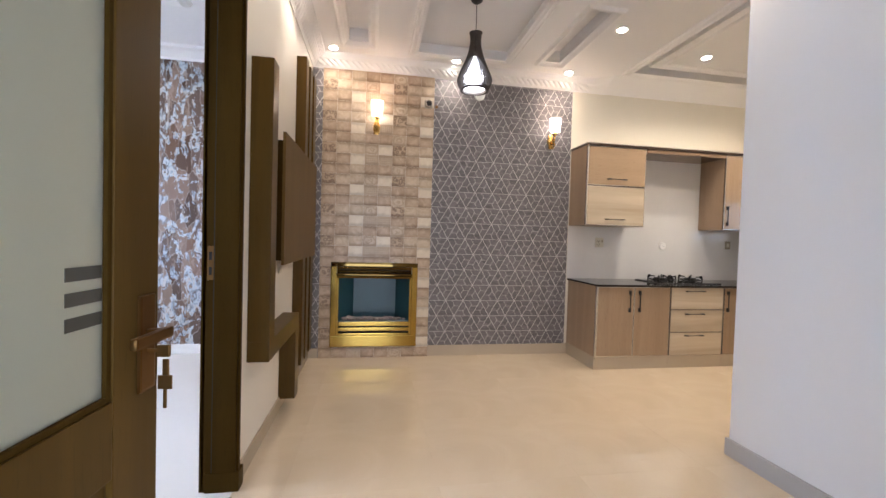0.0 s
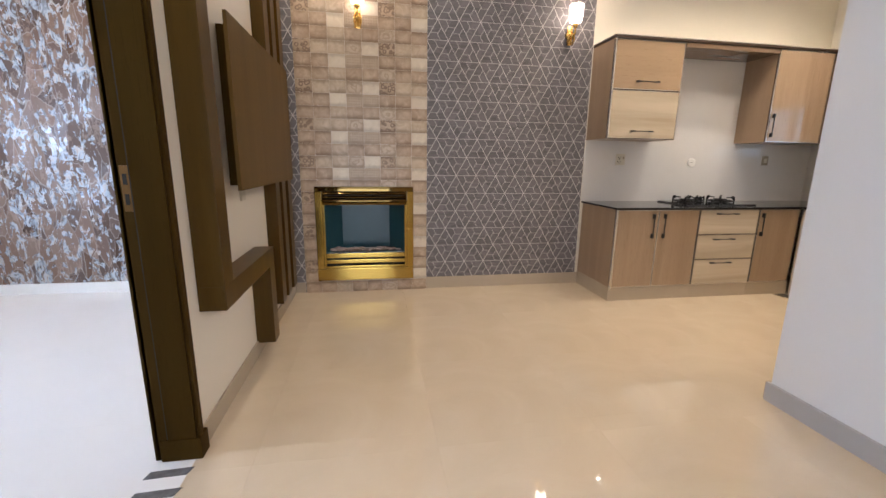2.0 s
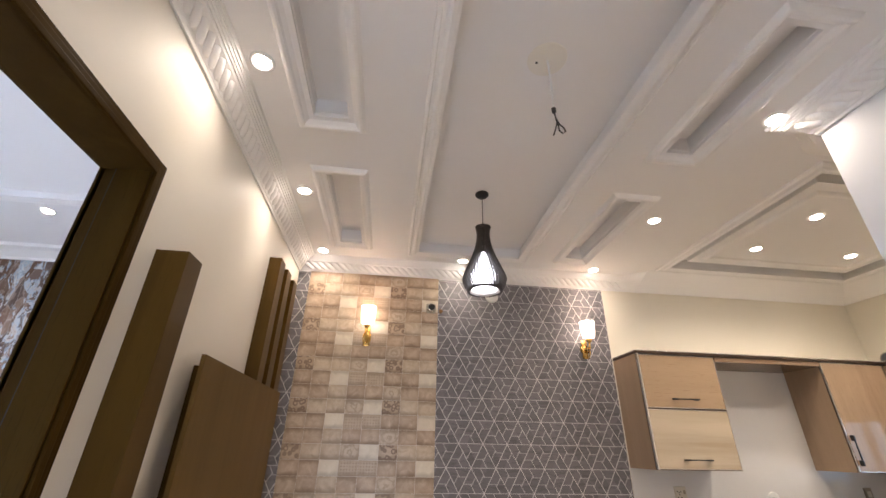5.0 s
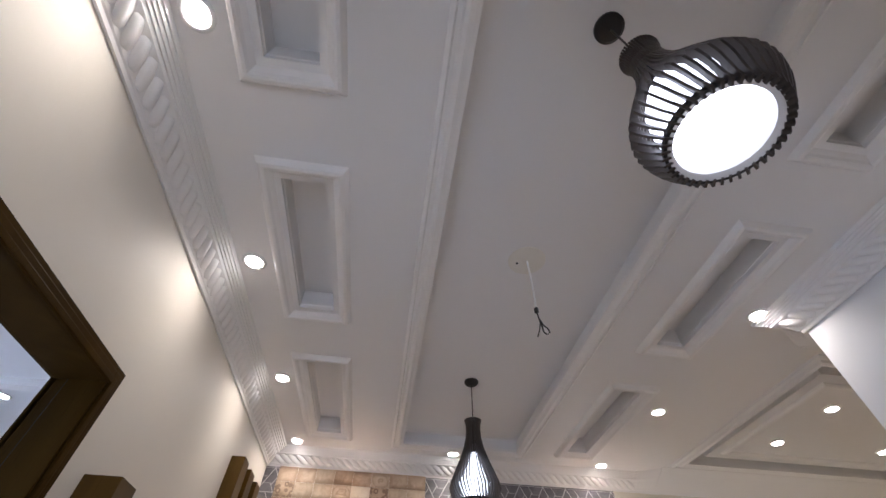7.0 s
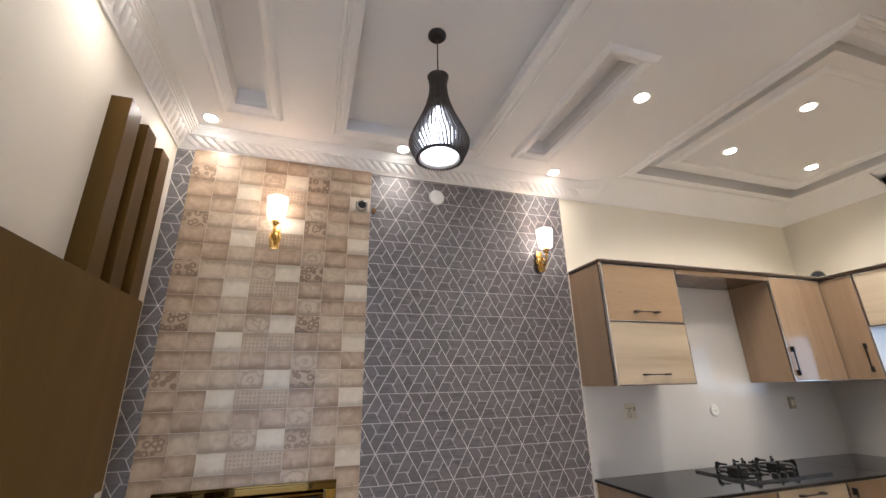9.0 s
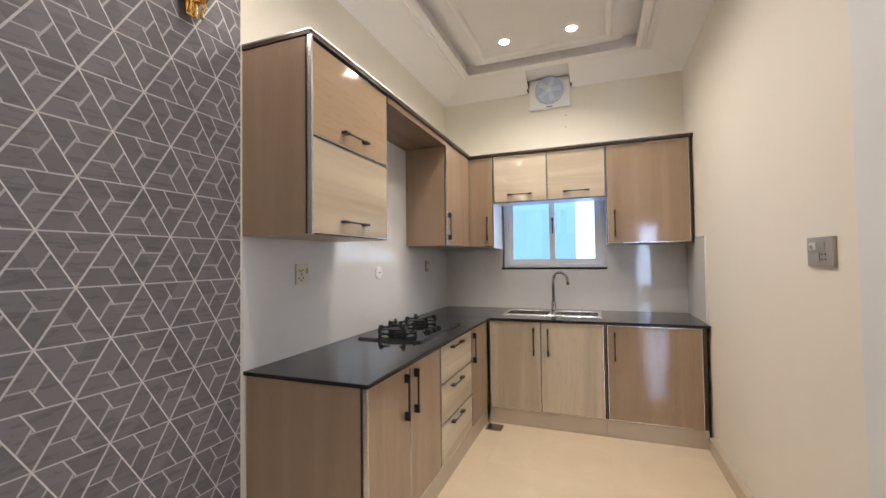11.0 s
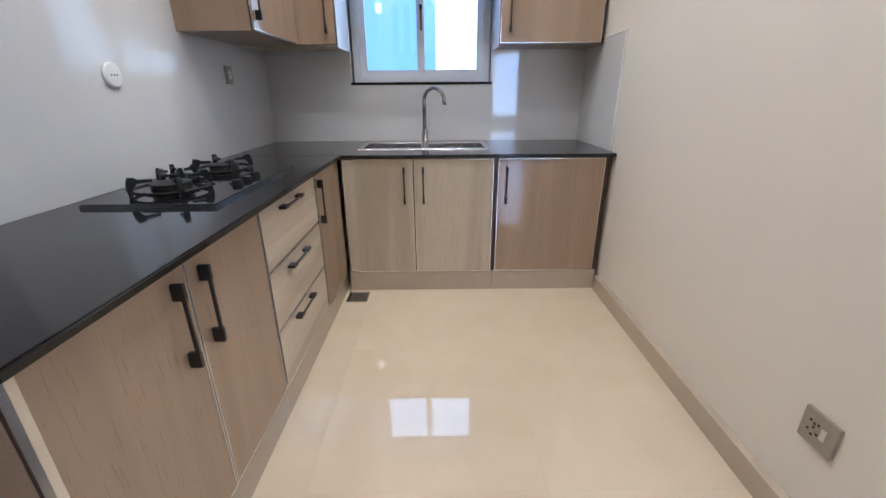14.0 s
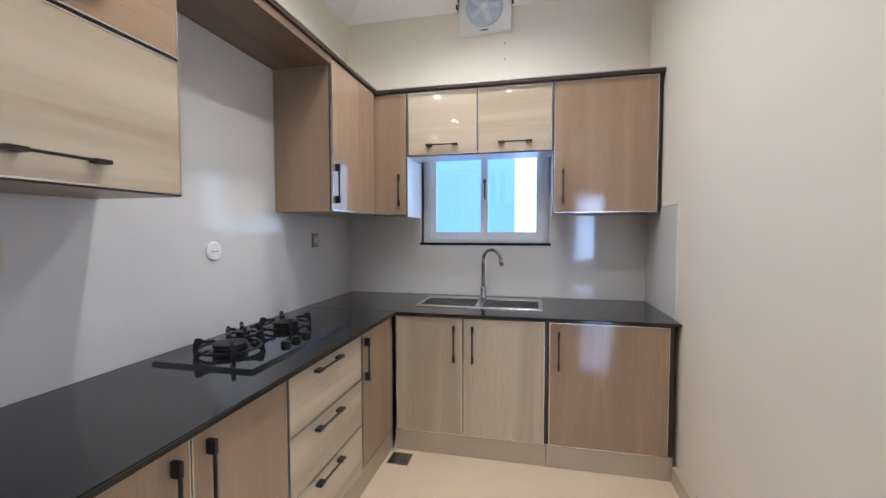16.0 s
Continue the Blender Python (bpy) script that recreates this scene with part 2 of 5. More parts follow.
    m.bump(m.math("ADD", n, m.math("MULTIPLY", fine, 0.3)), 0.10, 0.004)
    return m.mat


CELL = {
    "b": mosaic_material("tan patch cell", (0.30, 0.20, 0.122), (0.64, 0.50, 0.365)),
    "l": mosaic_material("light patch cell", (0.40, 0.30, 0.20), (0.72, 0.605, 0.46)),
    "w": mosaic_material("chalk patch cell", (0.66, 0.58, 0.46), (0.82, 0.76, 0.64)),
    "o": mosaic_material("ringed patch cell", (0.36, 0.255, 0.165), (0.58, 0.45, 0.32), "rings", (0.15, 0.092, 0.060)),
    "s": mosaic_material("scrolled patch cell", (0.42, 0.32, 0.22), (0.58, 0.47, 0.35), "dots", (0.25, 0.175, 0.115)),
    "f": mosaic_material("flowered patch cell", (0.42, 0.32, 0.225), (0.66, 0.55, 0.42), "flower", (0.27, 0.19, 0.12)),
}
TILE_GROUT = plain("pale tile grout", (0.74, 0.67, 0.56), 0.7)


def wallpaper_material():
    """Slate trapezoids three to a triangle, with pale lines between them."""
    m = Nodes("slate geometric wallpaper")
    v = m.coords()
    sep = m.add("SeparateXYZ")
    m.link(v, sep.inputs[0])
    x, z = sep.outputs[0], sep.outputs[2]
    h = 0.174
    x, z = m.math("SUBTRACT", x, 1.157), m.math("SUBTRACT", z, 1.49)
    u = [m.math("MULTIPLY", z, 1 / h),
         m.math("ADD", m.math("MULTIPLY", x, 0.866 / h), m.math("MULTIPLY", z, -0.5 / h)),
         m.math("ADD", m.math("MULTIPLY", x, -0.866 / h), m.math("MULTIPLY", z, -0.5 / h))]
    f = [m.math("FRACT", k) for k in u]
    down = m.math("GREATER_THAN", m.math("ADD", m.math("ADD", f[0], f[1]), f[2]), 1.5)
    keep = m.math("SUBTRACT", 1.0, m.math("MULTIPLY", down, 2.0))
    a = [m.math("MULTIPLY_ADD", k, keep, down) for k in f]
    soft = [0.015, 0.019, 0.013]
    shine = [0.62, 0.70, 1.0]
    line = None
    for i in range(3):
        side = m.math("LESS_THAN", a[i], soft[i])
        inner = m.math("LESS_THAN", m.math("ABSOLUTE", m.math("SUBTRACT", a[i], 0.36)), soft[i])
        inner = m.math("MULTIPLY", inner, m.math("LESS_THAN", a[(i + 1) % 3], 0.345))
        side, inner = m.math("MULTIPLY", side, shine[i]), m.math("MULTIPLY", inner, shine[i] * 0.72)
        both = m.math("MAXIMUM", side, inner)
        line = both if line is None else m.math("MAXIMUM", line, both)
    cell = m.add("TexWhiteNoise")
    comb = m.add("CombineXYZ")
    for i in range(3):
        m.link(m.math("ADD", m.math("FLOOR", u[i]), m.math("MULTIPLY", m.math("LESS_THAN", a[i], 0.333), 0.5)), comb.inputs[i])
    m.link(comb.outputs[0], cell.inputs["Vector"])
    streak = m.noise(m.coords((6, 1, 40)), 1.2, 6, 0.68, 0.8)
    cloud = m.noise(v, 1.7, 3)
    body = m.mix(cell.outputs["Value"], (0.108, 0.101, 0.108), (0.182, 0.170, 0.180))
    body = m.mix(m.math("MULTIPLY", streak, 0.45), body, (0.235, 0.222, 0.228))
    body = m.mix(m.math("MULTIPLY", m.math("LESS_THAN", streak, 0.44), 0.45), body, (0.080, 0.075, 0.079))
    body = m.mix(m.math("MULTIPLY", cloud, 0.25), body, (0.14, 0.131, 0.136))
    worn = m.noise(v, 14, 4)
    m.color(m.mix(m.math("MULTIPLY", line, m.math("MULTIPLY_ADD", worn, 0.6, 0.6)), body, (0.74, 0.71, 0.69)))
    m.set(Roughness=m.math("MULTIPLY_ADD", line, -0.15, 0.52))
    m.bump(m.math("ADD", m.math("MULTIPLY", line, 0.5), m.math("MULTIPLY", streak, 0.3)), 0.25, 0.003)
    return m.mat


SLATE_PAPER = wallpaper_material()


def flake_material():
    """Shiny wallpaper of upright brown shards with pale and blue-grey chips."""
    m = Nodes("shard wallpaper")

    def warped(scale, amount):
        v = m.coords(scale)
        add = m.add("VectorMath")
        add.operation = "ADD"
        m.link(v, add.inputs[0])
        cw = m.add("CombineXYZ")
        m.link(m.math("MULTIPLY", m.noise(v, 6, 3), amount), cw.inputs[0])
        m.link(m.math("MULTIPLY", m.noise(v, 8, 2), amount), cw.inputs[2])
        m.link(cw.outputs[0], add.inputs[1])
        return add.outputs[0]

    def cells(vec, scale):
        vor = m.add("TexVoronoi", Scale=scale)
        m.link(vec, vor.inputs["Vector"])
        sep = m.add("SeparateXYZ")
        m.link(vor.outputs["Color"], sep.inputs[0])
        edge = m.add("TexVoronoi", Scale=scale)
        edge.feature = "DISTANCE_TO_EDGE"
        m.link(vec, edge.inputs["Vector"])
        return sep.outputs, edge.outputs["Distance"]

    def steps(fac, stops):
        c = m.ramp(fac, stops)
        c.node.color_ramp.interpolation = "CONSTANT"
        return c

    big, rim = cells(warped((1, 1, 0.34), 0.07), 9.5)
    small, _ = cells(warped((1, 1, 0.62), 0.09), 25.0)
    base = steps(big[0], [(0.0, (0.070, 0.040, 0.027)), (0.2, (0.15, 0.088, 0.060)), (0.42, (0.215, 0.132, 0.093)), (0.62, (0.105, 0.063, 0.044)), (0.8, (0.25, 0.168, 0.127))])
    feather = m.noise(m.coords((1, 1, 0.6)), 13.0, 5, 0.62, 2.0)
    chips = m.ramp(feather, [(0.36, (0.10, 0.065, 0.05)), (0.44, (0.24, 0.28, 0.33)), (0.52, (0.46, 0.55, 0.65)), (0.60, (0.56, 0.52, 0.49)), (0.70, (0.30, 0.22, 0.18))])
    streak = m.noise(m.coords((40, 40, 4)), 2, 5, 0.7, 1.2)
    base = m.mix(m.math("MULTIPLY", streak, 0.55), base, (0.085, 0.055, 0.042))
    sheen = m.noise(warped((3, 3, 1.2), 0.6), 4.0, 3, 0.6, 1.5)
    base = m.mix(m.math("MULTIPLY", m.math("GREATER_THAN", sheen, 0.58), 0.45), base, (0.36, 0.265, 0.215))
    where = m.math("GREATER_THAN", m.math("ADD", m.math("MULTIPLY", small[1], 0.14), m.noise(m.coords((1, 1, 0.5)), 9.0, 4, 0.6, 1.6)), 0.60)
    chips = m.mix(m.math("MULTIPLY", streak, 0.3), chips, (0.20, 0.17, 0.16))
    c = m.mix(where, base, chips)
    c = m.mix(m.math("MULTIPLY", m.math("LESS_THAN", rim, 0.016), 0.4), c, (0.46, 0.42, 0.39))
    m.color(c)
    m.set(Roughness=m.math("MULTIPLY_ADD", big[1], 0.3, 0.22), Metallic=m.math("MULTIPLY", where, 0.15))
    m.bump(m.math("ADD", m.math("ADD", big[1], small[1]), m.math("MULTIPLY", streak, 0.5)), 0.35, 0.006)
    return m.mat


SHARD_PAPER = flake_material()


def glass(name, tint, rough, alpha_like=1.0):
    m = Nodes(name)
    m.color(tint)
    m.set(Roughness=rough, Transmission_Weight=alpha_like, IOR=1.1 if rough > 0.2 else 1.45)
    return m.mat


def thin_pane(name, tint):
    """A thin window pane: straight-through light with a little gloss on top."""
    m = Nodes(name)
    out = m.tree.nodes["Material Output"]
    clear, gloss, mix = m.add("BsdfTransparent"), m.add("BsdfGlossy"), m.add("MixShader")
    clear.inputs["Color"].default_value = (*tint, 1)
    gloss.inputs["Roughness"].default_value = 0.02
    mix.inputs[0].default_value = 0.07
    m.link(clear.outputs[0], mix.inputs[1])
    m.link(gloss.outputs[0], mix.inputs[2])
    m.link(mix.outputs[0], out.inputs["Surface"])
    return m.mat


PANE = thin_pane("clear pane", (0.93, 0.97, 1.0))
CLEAR_BAR = plain("clear band on shade", (0.085, 0.08, 0.065), 0.12)
FROSTED = glass("frosted green-grey glass", (0.58, 0.57, 0.45), 0.45, 0.5)


# ---- mesh helpers ----
def box(bm, x0, x1, y0, y1, z0, z1, bevel=0.0):
    """Adds a box to bm, its edges rounded off by bevel."""
    made = bmesh.ops.create_cube(bm, size=1.0)["verts"]
    for v in made:
        v.co = ((x0 + x1) / 2 + v.co.x * (x1 - x0), (y0 + y1) / 2 + v.co.y * (y1 - y0), (z0 + z1) / 2 + v.co.z * (z1 - z0))
    if bevel:
        edges = list({e for v in made for e in v.link_edges})
        bmesh.ops.bevel(bm, geom=edges, offset=bevel, segments=2, affect="EDGES", profile=0.7)
    return bm


def boxes(*rows, bevel=0.0):
    bm = bmesh.new()
    for r in rows:
        box(bm, *r, bevel=bevel)
    return bm


def lathe(profile, at=(0, 0, 0), axis="z", steps=24, caps=True):
    """Turns (radius, height) pairs round an axis."""
    bm = bmesh.new()
    rings = []
    for r, h in profile:
        ring = []
        for i in range(steps):
            a = 2 * math.pi * i / steps
            c, s = r * math.cos(a), r * math.sin(a)
            p = {"z": (c, s, h), "y": (c, h, s), "x": (h, c, s)}[axis]
            ring.append(bm.verts.new(tuple(k + o for k, o in zip(p, at))))
        rings.append(ring)
    for a, b in zip(rings, rings[1:]):
        for i in range(steps):
            bm.faces.new((a[i], a[(i + 1) % steps], b[(i + 1) % steps], b[i]))
    if caps:
        bm.faces.new(rings[0])
        bm.faces.new(rings[-1])
    bmesh.ops.recalc_face_normals(bm, faces=bm.faces)
    return bm


def tube(points, radius, steps=8):
    """A round bar along a line of points."""
    bm = bmesh.new()
    pts = [Vector(p) for p in points]
    rings = []
    for i, p in enumerate(pts):
        d = (pts[min(i + 1, len(pts) - 1)] - pts[max(i - 1, 0)]).normalized()
        side = d.cross(Vector((0.3, 0.2, 1)) if abs(d.z) < 0.9 else Vector((1, 0.1, 0))).normalized()
        up = side.cross(d)
        rings.append([bm.verts.new(p + radius * (side * math.cos(a) + up * math.sin(a)))
                      for a in (2 * math.pi * k / steps for k in range(steps))])
    for a, b in zip(rings, rings[1:]):
        for i in range(steps):
            bm.faces.new((a[i], a[(i + 1) % steps], b[(i + 1) % steps], b[i]))
    bm.faces.new(rings[0])
    bm.faces.new(rings[-1])
    bmesh.ops.recalc_face_normals(bm, faces=bm.faces)
    return bm


def stepped(xs, ys, height, base=None):
    """A sheet over a grid, each cell at its own height (None: no cell), with upright sides between; base closes it below or above."""
    bm = bmesh.new()
    xs, ys = sorted(set(xs)), sorted(set(ys))
    zs = [[height((a + b) / 2, (c + d) / 2) for c, d in zip(ys, ys[1:])] for a, b in zip(xs, xs[1:])]

    def quad(*p):
        bm.faces.new([bm.verts.new(q) for q in p])

    for i in range(len(xs) - 1):
        for j in range(len(ys) - 1):
            z = zs[i][j]
            if z is None:
                continue
            a, b, c, d = xs[i], xs[i + 1], ys[j], ys[j + 1]
            quad((a, c, z), (b, c, z), (b, d, z), (a, d, z))
            if base is not None:
                quad((a, c, base), (a, d, base), (b, d, base), (b, c, base))
            for di, dj, p, q in ((1, 0, (b, c), (b, d)), (0, 1, (b, d), (a, d)), (-1, 0, (a, d), (a, c)), (0, -1, (a, c), (b, c))):
                k, l = i + di, j + dj
                other = zs[k][l] if 0 <= k < len(xs) - 1 and 0 <= l < len(ys) - 1 else None
                if other is None:
                    other = base
                if other is not None and (other < z if base is not None and base < z else other > z):
                    quad((*p, z), (*p, other), (*q, other), (*q, z))
    bmesh.ops.remove_doubles(bm, verts=bm.verts, dist=1e-5)
    bmesh.ops.recalc_face_normals(bm, faces=bm.faces)
    return bm


def sweep(path, profile, closed=False):
    """Carries a profile of (distance to the right of the path, z) along a level path with mitred corners."""
    bm = bmesh.new()
    pts = [Vector((*p, 0)) for p in path]
    n = len(pts)
    rows = []
    for i, p in enumerate(pts):
        before = (p - pts[i - 1]).normalized() if closed or i else None
        after = (pts[(i + 1) % n] - p).normalized() if closed or i < n - 1 else None
        before, after = before or after, after or before
        n1, n2 = Vector((before.y, -before.x, 0)), Vector((after.y, -after.x, 0))
        side = (n1 + n2) / (1 + n1.dot(n2))
        rows.append([bm.verts.new((p.x + side.x * d, p.y + side.y * d, z)) for d, z in profile])
    pairs = list(zip(rows, rows[1:])) + ([(rows[-1], rows[0])] if closed else [])
    for a, b in pairs:
        for k in range(len(profile) - 1):
            bm.faces.new((a[k], a[k + 1], b[k + 1], b[k]))
    if not closed:
        bm.faces.new(rows[0])
        bm.faces.new(rows[-1])
    bmesh.ops.recalc_face_normals(bm, faces=bm.faces)
    return bm


def mesh_object(name, bm, material, smooth=False):
    data = bpy.data.meshes.new(name)
    bm.to_mesh(data)
    bm.free()
    data.materials.append(material)
    if smooth:
        for p in data.polygons:
            p.use_smooth = True
    return new(name, data)


def thing(name, at, label, category, group="", kind=""):
    ob = new(name)
    ob.empty_display_size = 0.1
    ob.location = at
    return tagged(ob, label, category, group, kind)


def origin(ob):
    """Where a thing or part stands in the world, before any turn."""
    p = Vector(ob.location)
    while ob.parent:
        ob = ob.parent
        p += Vector(ob.location)
    return p


def part(name, bm, material, parent, label="", smooth=False):
    """Links a bmesh, given in world places, as one mesh under a thing or a part."""
    bmesh.ops.translate(bm, verts=bm.verts, vec=-origin(parent))
    ob = mesh_object(name, bm, material, smooth)
    ob.parent = parent
    return tagged(ob, label)


def structure(name, bm, material, label, category, smooth=False):
    return tagged(mesh_object(name, bm, material, smooth), label, category, kind="structure")


def piece(name, data, parent, at):
    """A repeat piece on shared mesh data, placed in the world under its owner."""
    ob = new(name, data)
    ob.parent = parent
    ob.location = Vector(at) - origin(parent)
    return ob


def data_of(name, bm, material):
    data = bpy.data.meshes.new(name)
    bm.to_mesh(data)
    bm.free()
    data.materials.append(material)
    return data


# ---- the plan ----
XL, XR, YB, YK, YS = -0.225, 2.70, 5.0, 2.72, 0.60      # living room's left and right wall, back wall, kitchen's south wall, entrance wall
XW = 5.435                                               # kitchen's window wall
CEIL = 3.19
DOOR_Y0, DOOR_Y1, DOOR_Z = 1.76, 2.70, 2.484              # opening to the side room
SIDE_X, SIDE_Y = -4.0, 5.25                              # side room's far walls
TOP = 3.36

# ---- walls ----
structure("wall_west", boxes((XL - 0.140, XL, YS, DOOR_Y0 - 0.03, 0, TOP), (XL - 0.140, XL, DOOR_Y1 + 0.03, 5.45, 0, TOP), (XL - 0.140, XL, DOOR_Y0 - 0.03, DOOR_Y1 + 0.03, DOOR_Z + 0.03, TOP)),
          WHITE_PAINT, "off-white painted wall with a doorway to the side room", "wall")
FX0, FX1, FZ0, FZ1 = 0.06, 0.885, 0.18, 0.90             # hole for the fire
structure("wall_north", boxes((XL, FX0, YB, 5.45, 0, TOP), (FX1, 2.69, YB, 5.45, 0, TOP), (FX0, FX1, YB, 5.45, 0, FZ0), (FX0, FX1, YB, 5.45, FZ1, TOP)),
          SLATE_PAPER, "wall papered in slate grey with pale geometric lines", "wall")
structure("wall_north_kitchen", boxes((2.69, XW + 0.2, YB, 5.45, 0, TOP)), CREAM_PAINT, "cream painted kitchen wall above the cabinets", "wall")
WY0, WY1, WZ0, WZ1 = 3.395, 4.385, 1.30, 2.32            # kitchen window
structure("wall_east", boxes((XW, XW + 0.2, YK - 0.2, WY0, 0, TOP), (XW, XW + 0.2, WY1, YB, 0, TOP), (XW, XW + 0.2, WY0, WY1, 0, WZ0), (XW, XW + 0.2, WY0, WY1, WZ1, TOP)),
          CREAM_PAINT, "cream painted kitchen wall round the window", "wall")
structure("wall_south_kitchen", boxes((XR + 0.2, XW, YK - 0.2, YK, 0, TOP)), WHITE_PAINT, "plain off-white kitchen wall", "wall")
structure("wall_east_living", boxes((XR, XR + 0.2, YS, YK, 0, TOP)), SIDE_PAINT, "plain white wall ending at the kitchen", "wall")
EX0, EX1, EZ = -0.165, 0.90, 2.45                        # entrance
structure("wall_south", boxes((XL - 0.140, EX0, YS - 0.2, YS, 0, TOP), (EX1, XR + 0.2, YS - 0.2, YS, 0, TOP), (EX0, EX1, YS - 0.2, YS, EZ, TOP)),
          WHITE_PAINT, "off-white wall round the entrance", "wall")
structure("wall_side_north", boxes((SIDE_X, XL - 0.140, SIDE_Y, SIDE_Y + 0.2, 0, TOP)), SHARD_PAPER, "wall papered in shiny brown and blue shards", "wall")
SW0, SW1 = 1.45, 3.2
structure("wall_side_west", boxes((SIDE_X - 0.2, SIDE_X, 0.22, SW0, 0, TOP), (SIDE_X - 0.2, SIDE_X, SW1, 5.45, 0, TOP), (SIDE_X - 0.2, SIDE_X, SW0, SW1, 0, 0.5), (SIDE_X - 0.2, SIDE_X, SW0, SW1, 2.35, TOP)),
          SIDE_PAINT, "white side room wall round a bright window", "wall")
structure("wall_side_south", boxes((SIDE_X, XL - 0.140, 0.22, YS, 0, TOP)), SIDE_PAINT, "plain white side room wall", "wall")

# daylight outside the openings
# glowing sheet in place of a lit wall; it also lights the kitchen
structure("backdrop", boxes((9.0, 9.05, 3.82, 12.0, -2, 4.2)), WALL_GLOW, "glowing sheet standing in for the blue shaded wall of the next house", "backdrop")
structure("backdrop", boxes((9.6, 9.65, -6.0, 5.0, -2, 8)), SKY_WHITE, "bright sky seen past the next house", "backdrop")
structure("backdrop", boxes((-5.0, -4.95, 0.0, 4.6, 0.2, 3.2)), DAY_LEFT, "bright daylight outside the side room window", "backdrop")
structure("backdrop", boxes((-1.6, 2.4, -1.4, -1.35, 0.0, 2.2)), DAY_DOOR, "daylight outside the entrance", "backdrop")
structure("ground", boxes((-30, 30, -30, 30, -0.30, -0.20)), GROUT, "bare ground under and round the house", "ground")

# ---- ceiling ----
SLOT_Y = ((0.78, 1.84), (2.30, 3.10), (3.62, 4.58))
TRAY = (0.815, 1.775, 0.76, 4.67)
KT = (3.17, 5.06, 3.10, 4.63)
KP = (3.30, 4.93, 3.24, 4.50)


def ceiling_height(x, y):
    if x > XR and y < YK:
        return None
    if TRAY[0] < x < TRAY[1] and TRAY[2] < y < TRAY[3]:
        return CEIL + 0.095
    if KP[0] < x < KP[1] and KP[2] < y < KP[3]:
        return CEIL + 0.015
    if KT[0] < x < KT[1] and KT[2] < y < KT[3]:
        return CEIL + 0.10
    for a, b in ((0.17, 0.352), (2.16, 2.32)):
        for c, d in SLOT_Y:
            if a < x < b and c < y < d:
                return CEIL + 0.12
    return CEIL


cx = [XL, 0.17, 0.352, *TRAY[:2], 2.16, 2.32, XR, *KT[:2], *KP[:2], XW]
cy = [YS, YK, YB, *TRAY[2:], *KT[2:], *KP[2:], *(k for s in SLOT_Y for k in s)]
structure("ceiling", stepped(cx, cy, ceiling_height, TOP), CEILING_PAINT, "white plaster ceiling with recessed tray and slots", "ceiling")
structure("ceiling_side", boxes((SIDE_X, XL - 0.140, YS, SIDE_Y, 3.2, TOP)), CEILING_PAINT, "white side room ceiling", "ceiling")

# moldings round the recesses: (distance outwards, z)
RING = [(-0.004, CEIL + 0.012), (-0.026, CEIL + 0.006), (-0.026, CEIL - 0.014), (-0.010, CEIL - 0.018), (0.008, CEIL - 0.028), (0.022, CEIL - 0.024), (0.030, CEIL - 0.010), (0.044, CEIL - 0.010), (0.052, CEIL - 0.020), (0.066, CEIL - 0.012), (0.070, CEIL + 0.004)]


def ring_of(x0, x1, y0, y1, profile):
    return sweep([(x0, y0), (x0, y1), (x1, y1), (x1, y0)], [(-d, z) for d, z in profile], True)


trim = tagged(new("ceiling_trim"), "white gypsum moldings framing the ceiling recesses", "ceiling molding", kind="structure")
part("tray_molding", ring_of(*TRAY, RING), MOLDING, trim)
part("tray_molding", ring_of(*KT, RING), MOLDING, trim)
part("panel_molding", ring_of(KP[0] + 0.13, KP[1] - 0.13, KP[2] + 0.13, KP[3] - 0.13, [(-0.006, CEIL + 0.016), (0.002, CEIL + 0.002), (0.016, CEIL - 0.006), (0.032, CEIL - 0.004), (0.044, CEIL + 0.006), (0.050, CEIL + 0.016)]), MOLDING, trim)
SLOT_RING = [(-0.003, CEIL + 0.040), (-0.003, CEIL + 0.024), (0.044, CEIL - 0.014), (0.052, CEIL - 0.026), (0.062, CEIL - 0.030), (0.074, CEIL - 0.026), (0.084, CEIL - 0.010), (0.092, CEIL + 0.004)]
for sx in ((0.17, 0.352), (2.16, 2.32)):
    for sy in SLOT_Y:
        part("slot_molding", ring_of(*sx, *sy, SLOT_RING), MOLDING, trim)

# cornice: (distance from the wall, z)
RICH = [(0.0, 3.065), (0.012, 3.062), (0.016, 3.075), (0.022, 3.079), (0.027, 3.090), (0.034, 3.097), (0.060, 3.128), (0.086, 3.140), (0.090, 3.152), (0.097, 3.150), (0.101, 3.160), (0.108, 3.158), (0.112, 3.168), (0.119, 3.166),
        (0.123, 3.176), (0.131, 3.174), (0.140, 3.195)]
PLAIN = [(0.0, 3.067), (0.27, 3.188), (0.275, 3.195)]
KX = 3.05
cornice = tagged(new("cornice"), "white gypsum cornice with a twisted rope band", "cornice", kind="structure")
part("cornice_run", sweep([(XL, YS), (XL, YB), (KX - 0.19, YB)], RICH), MOLDING, cornice, smooth=False)
part("cornice_run", sweep([(KX, YB), (XW, YB), (XW, 4.078)], PLAIN), MOLDING, cornice)
part("cornice_run", sweep([(XW, 3.68), (XW, YK), (XR + 0.26, YK)], PLAIN), MOLDING, cornice)
part("cornice_run", sweep([(XR + 0.02, YK), (XR, YK), (XR, YS), (XL, YS)], RICH), MOLDING, cornice)


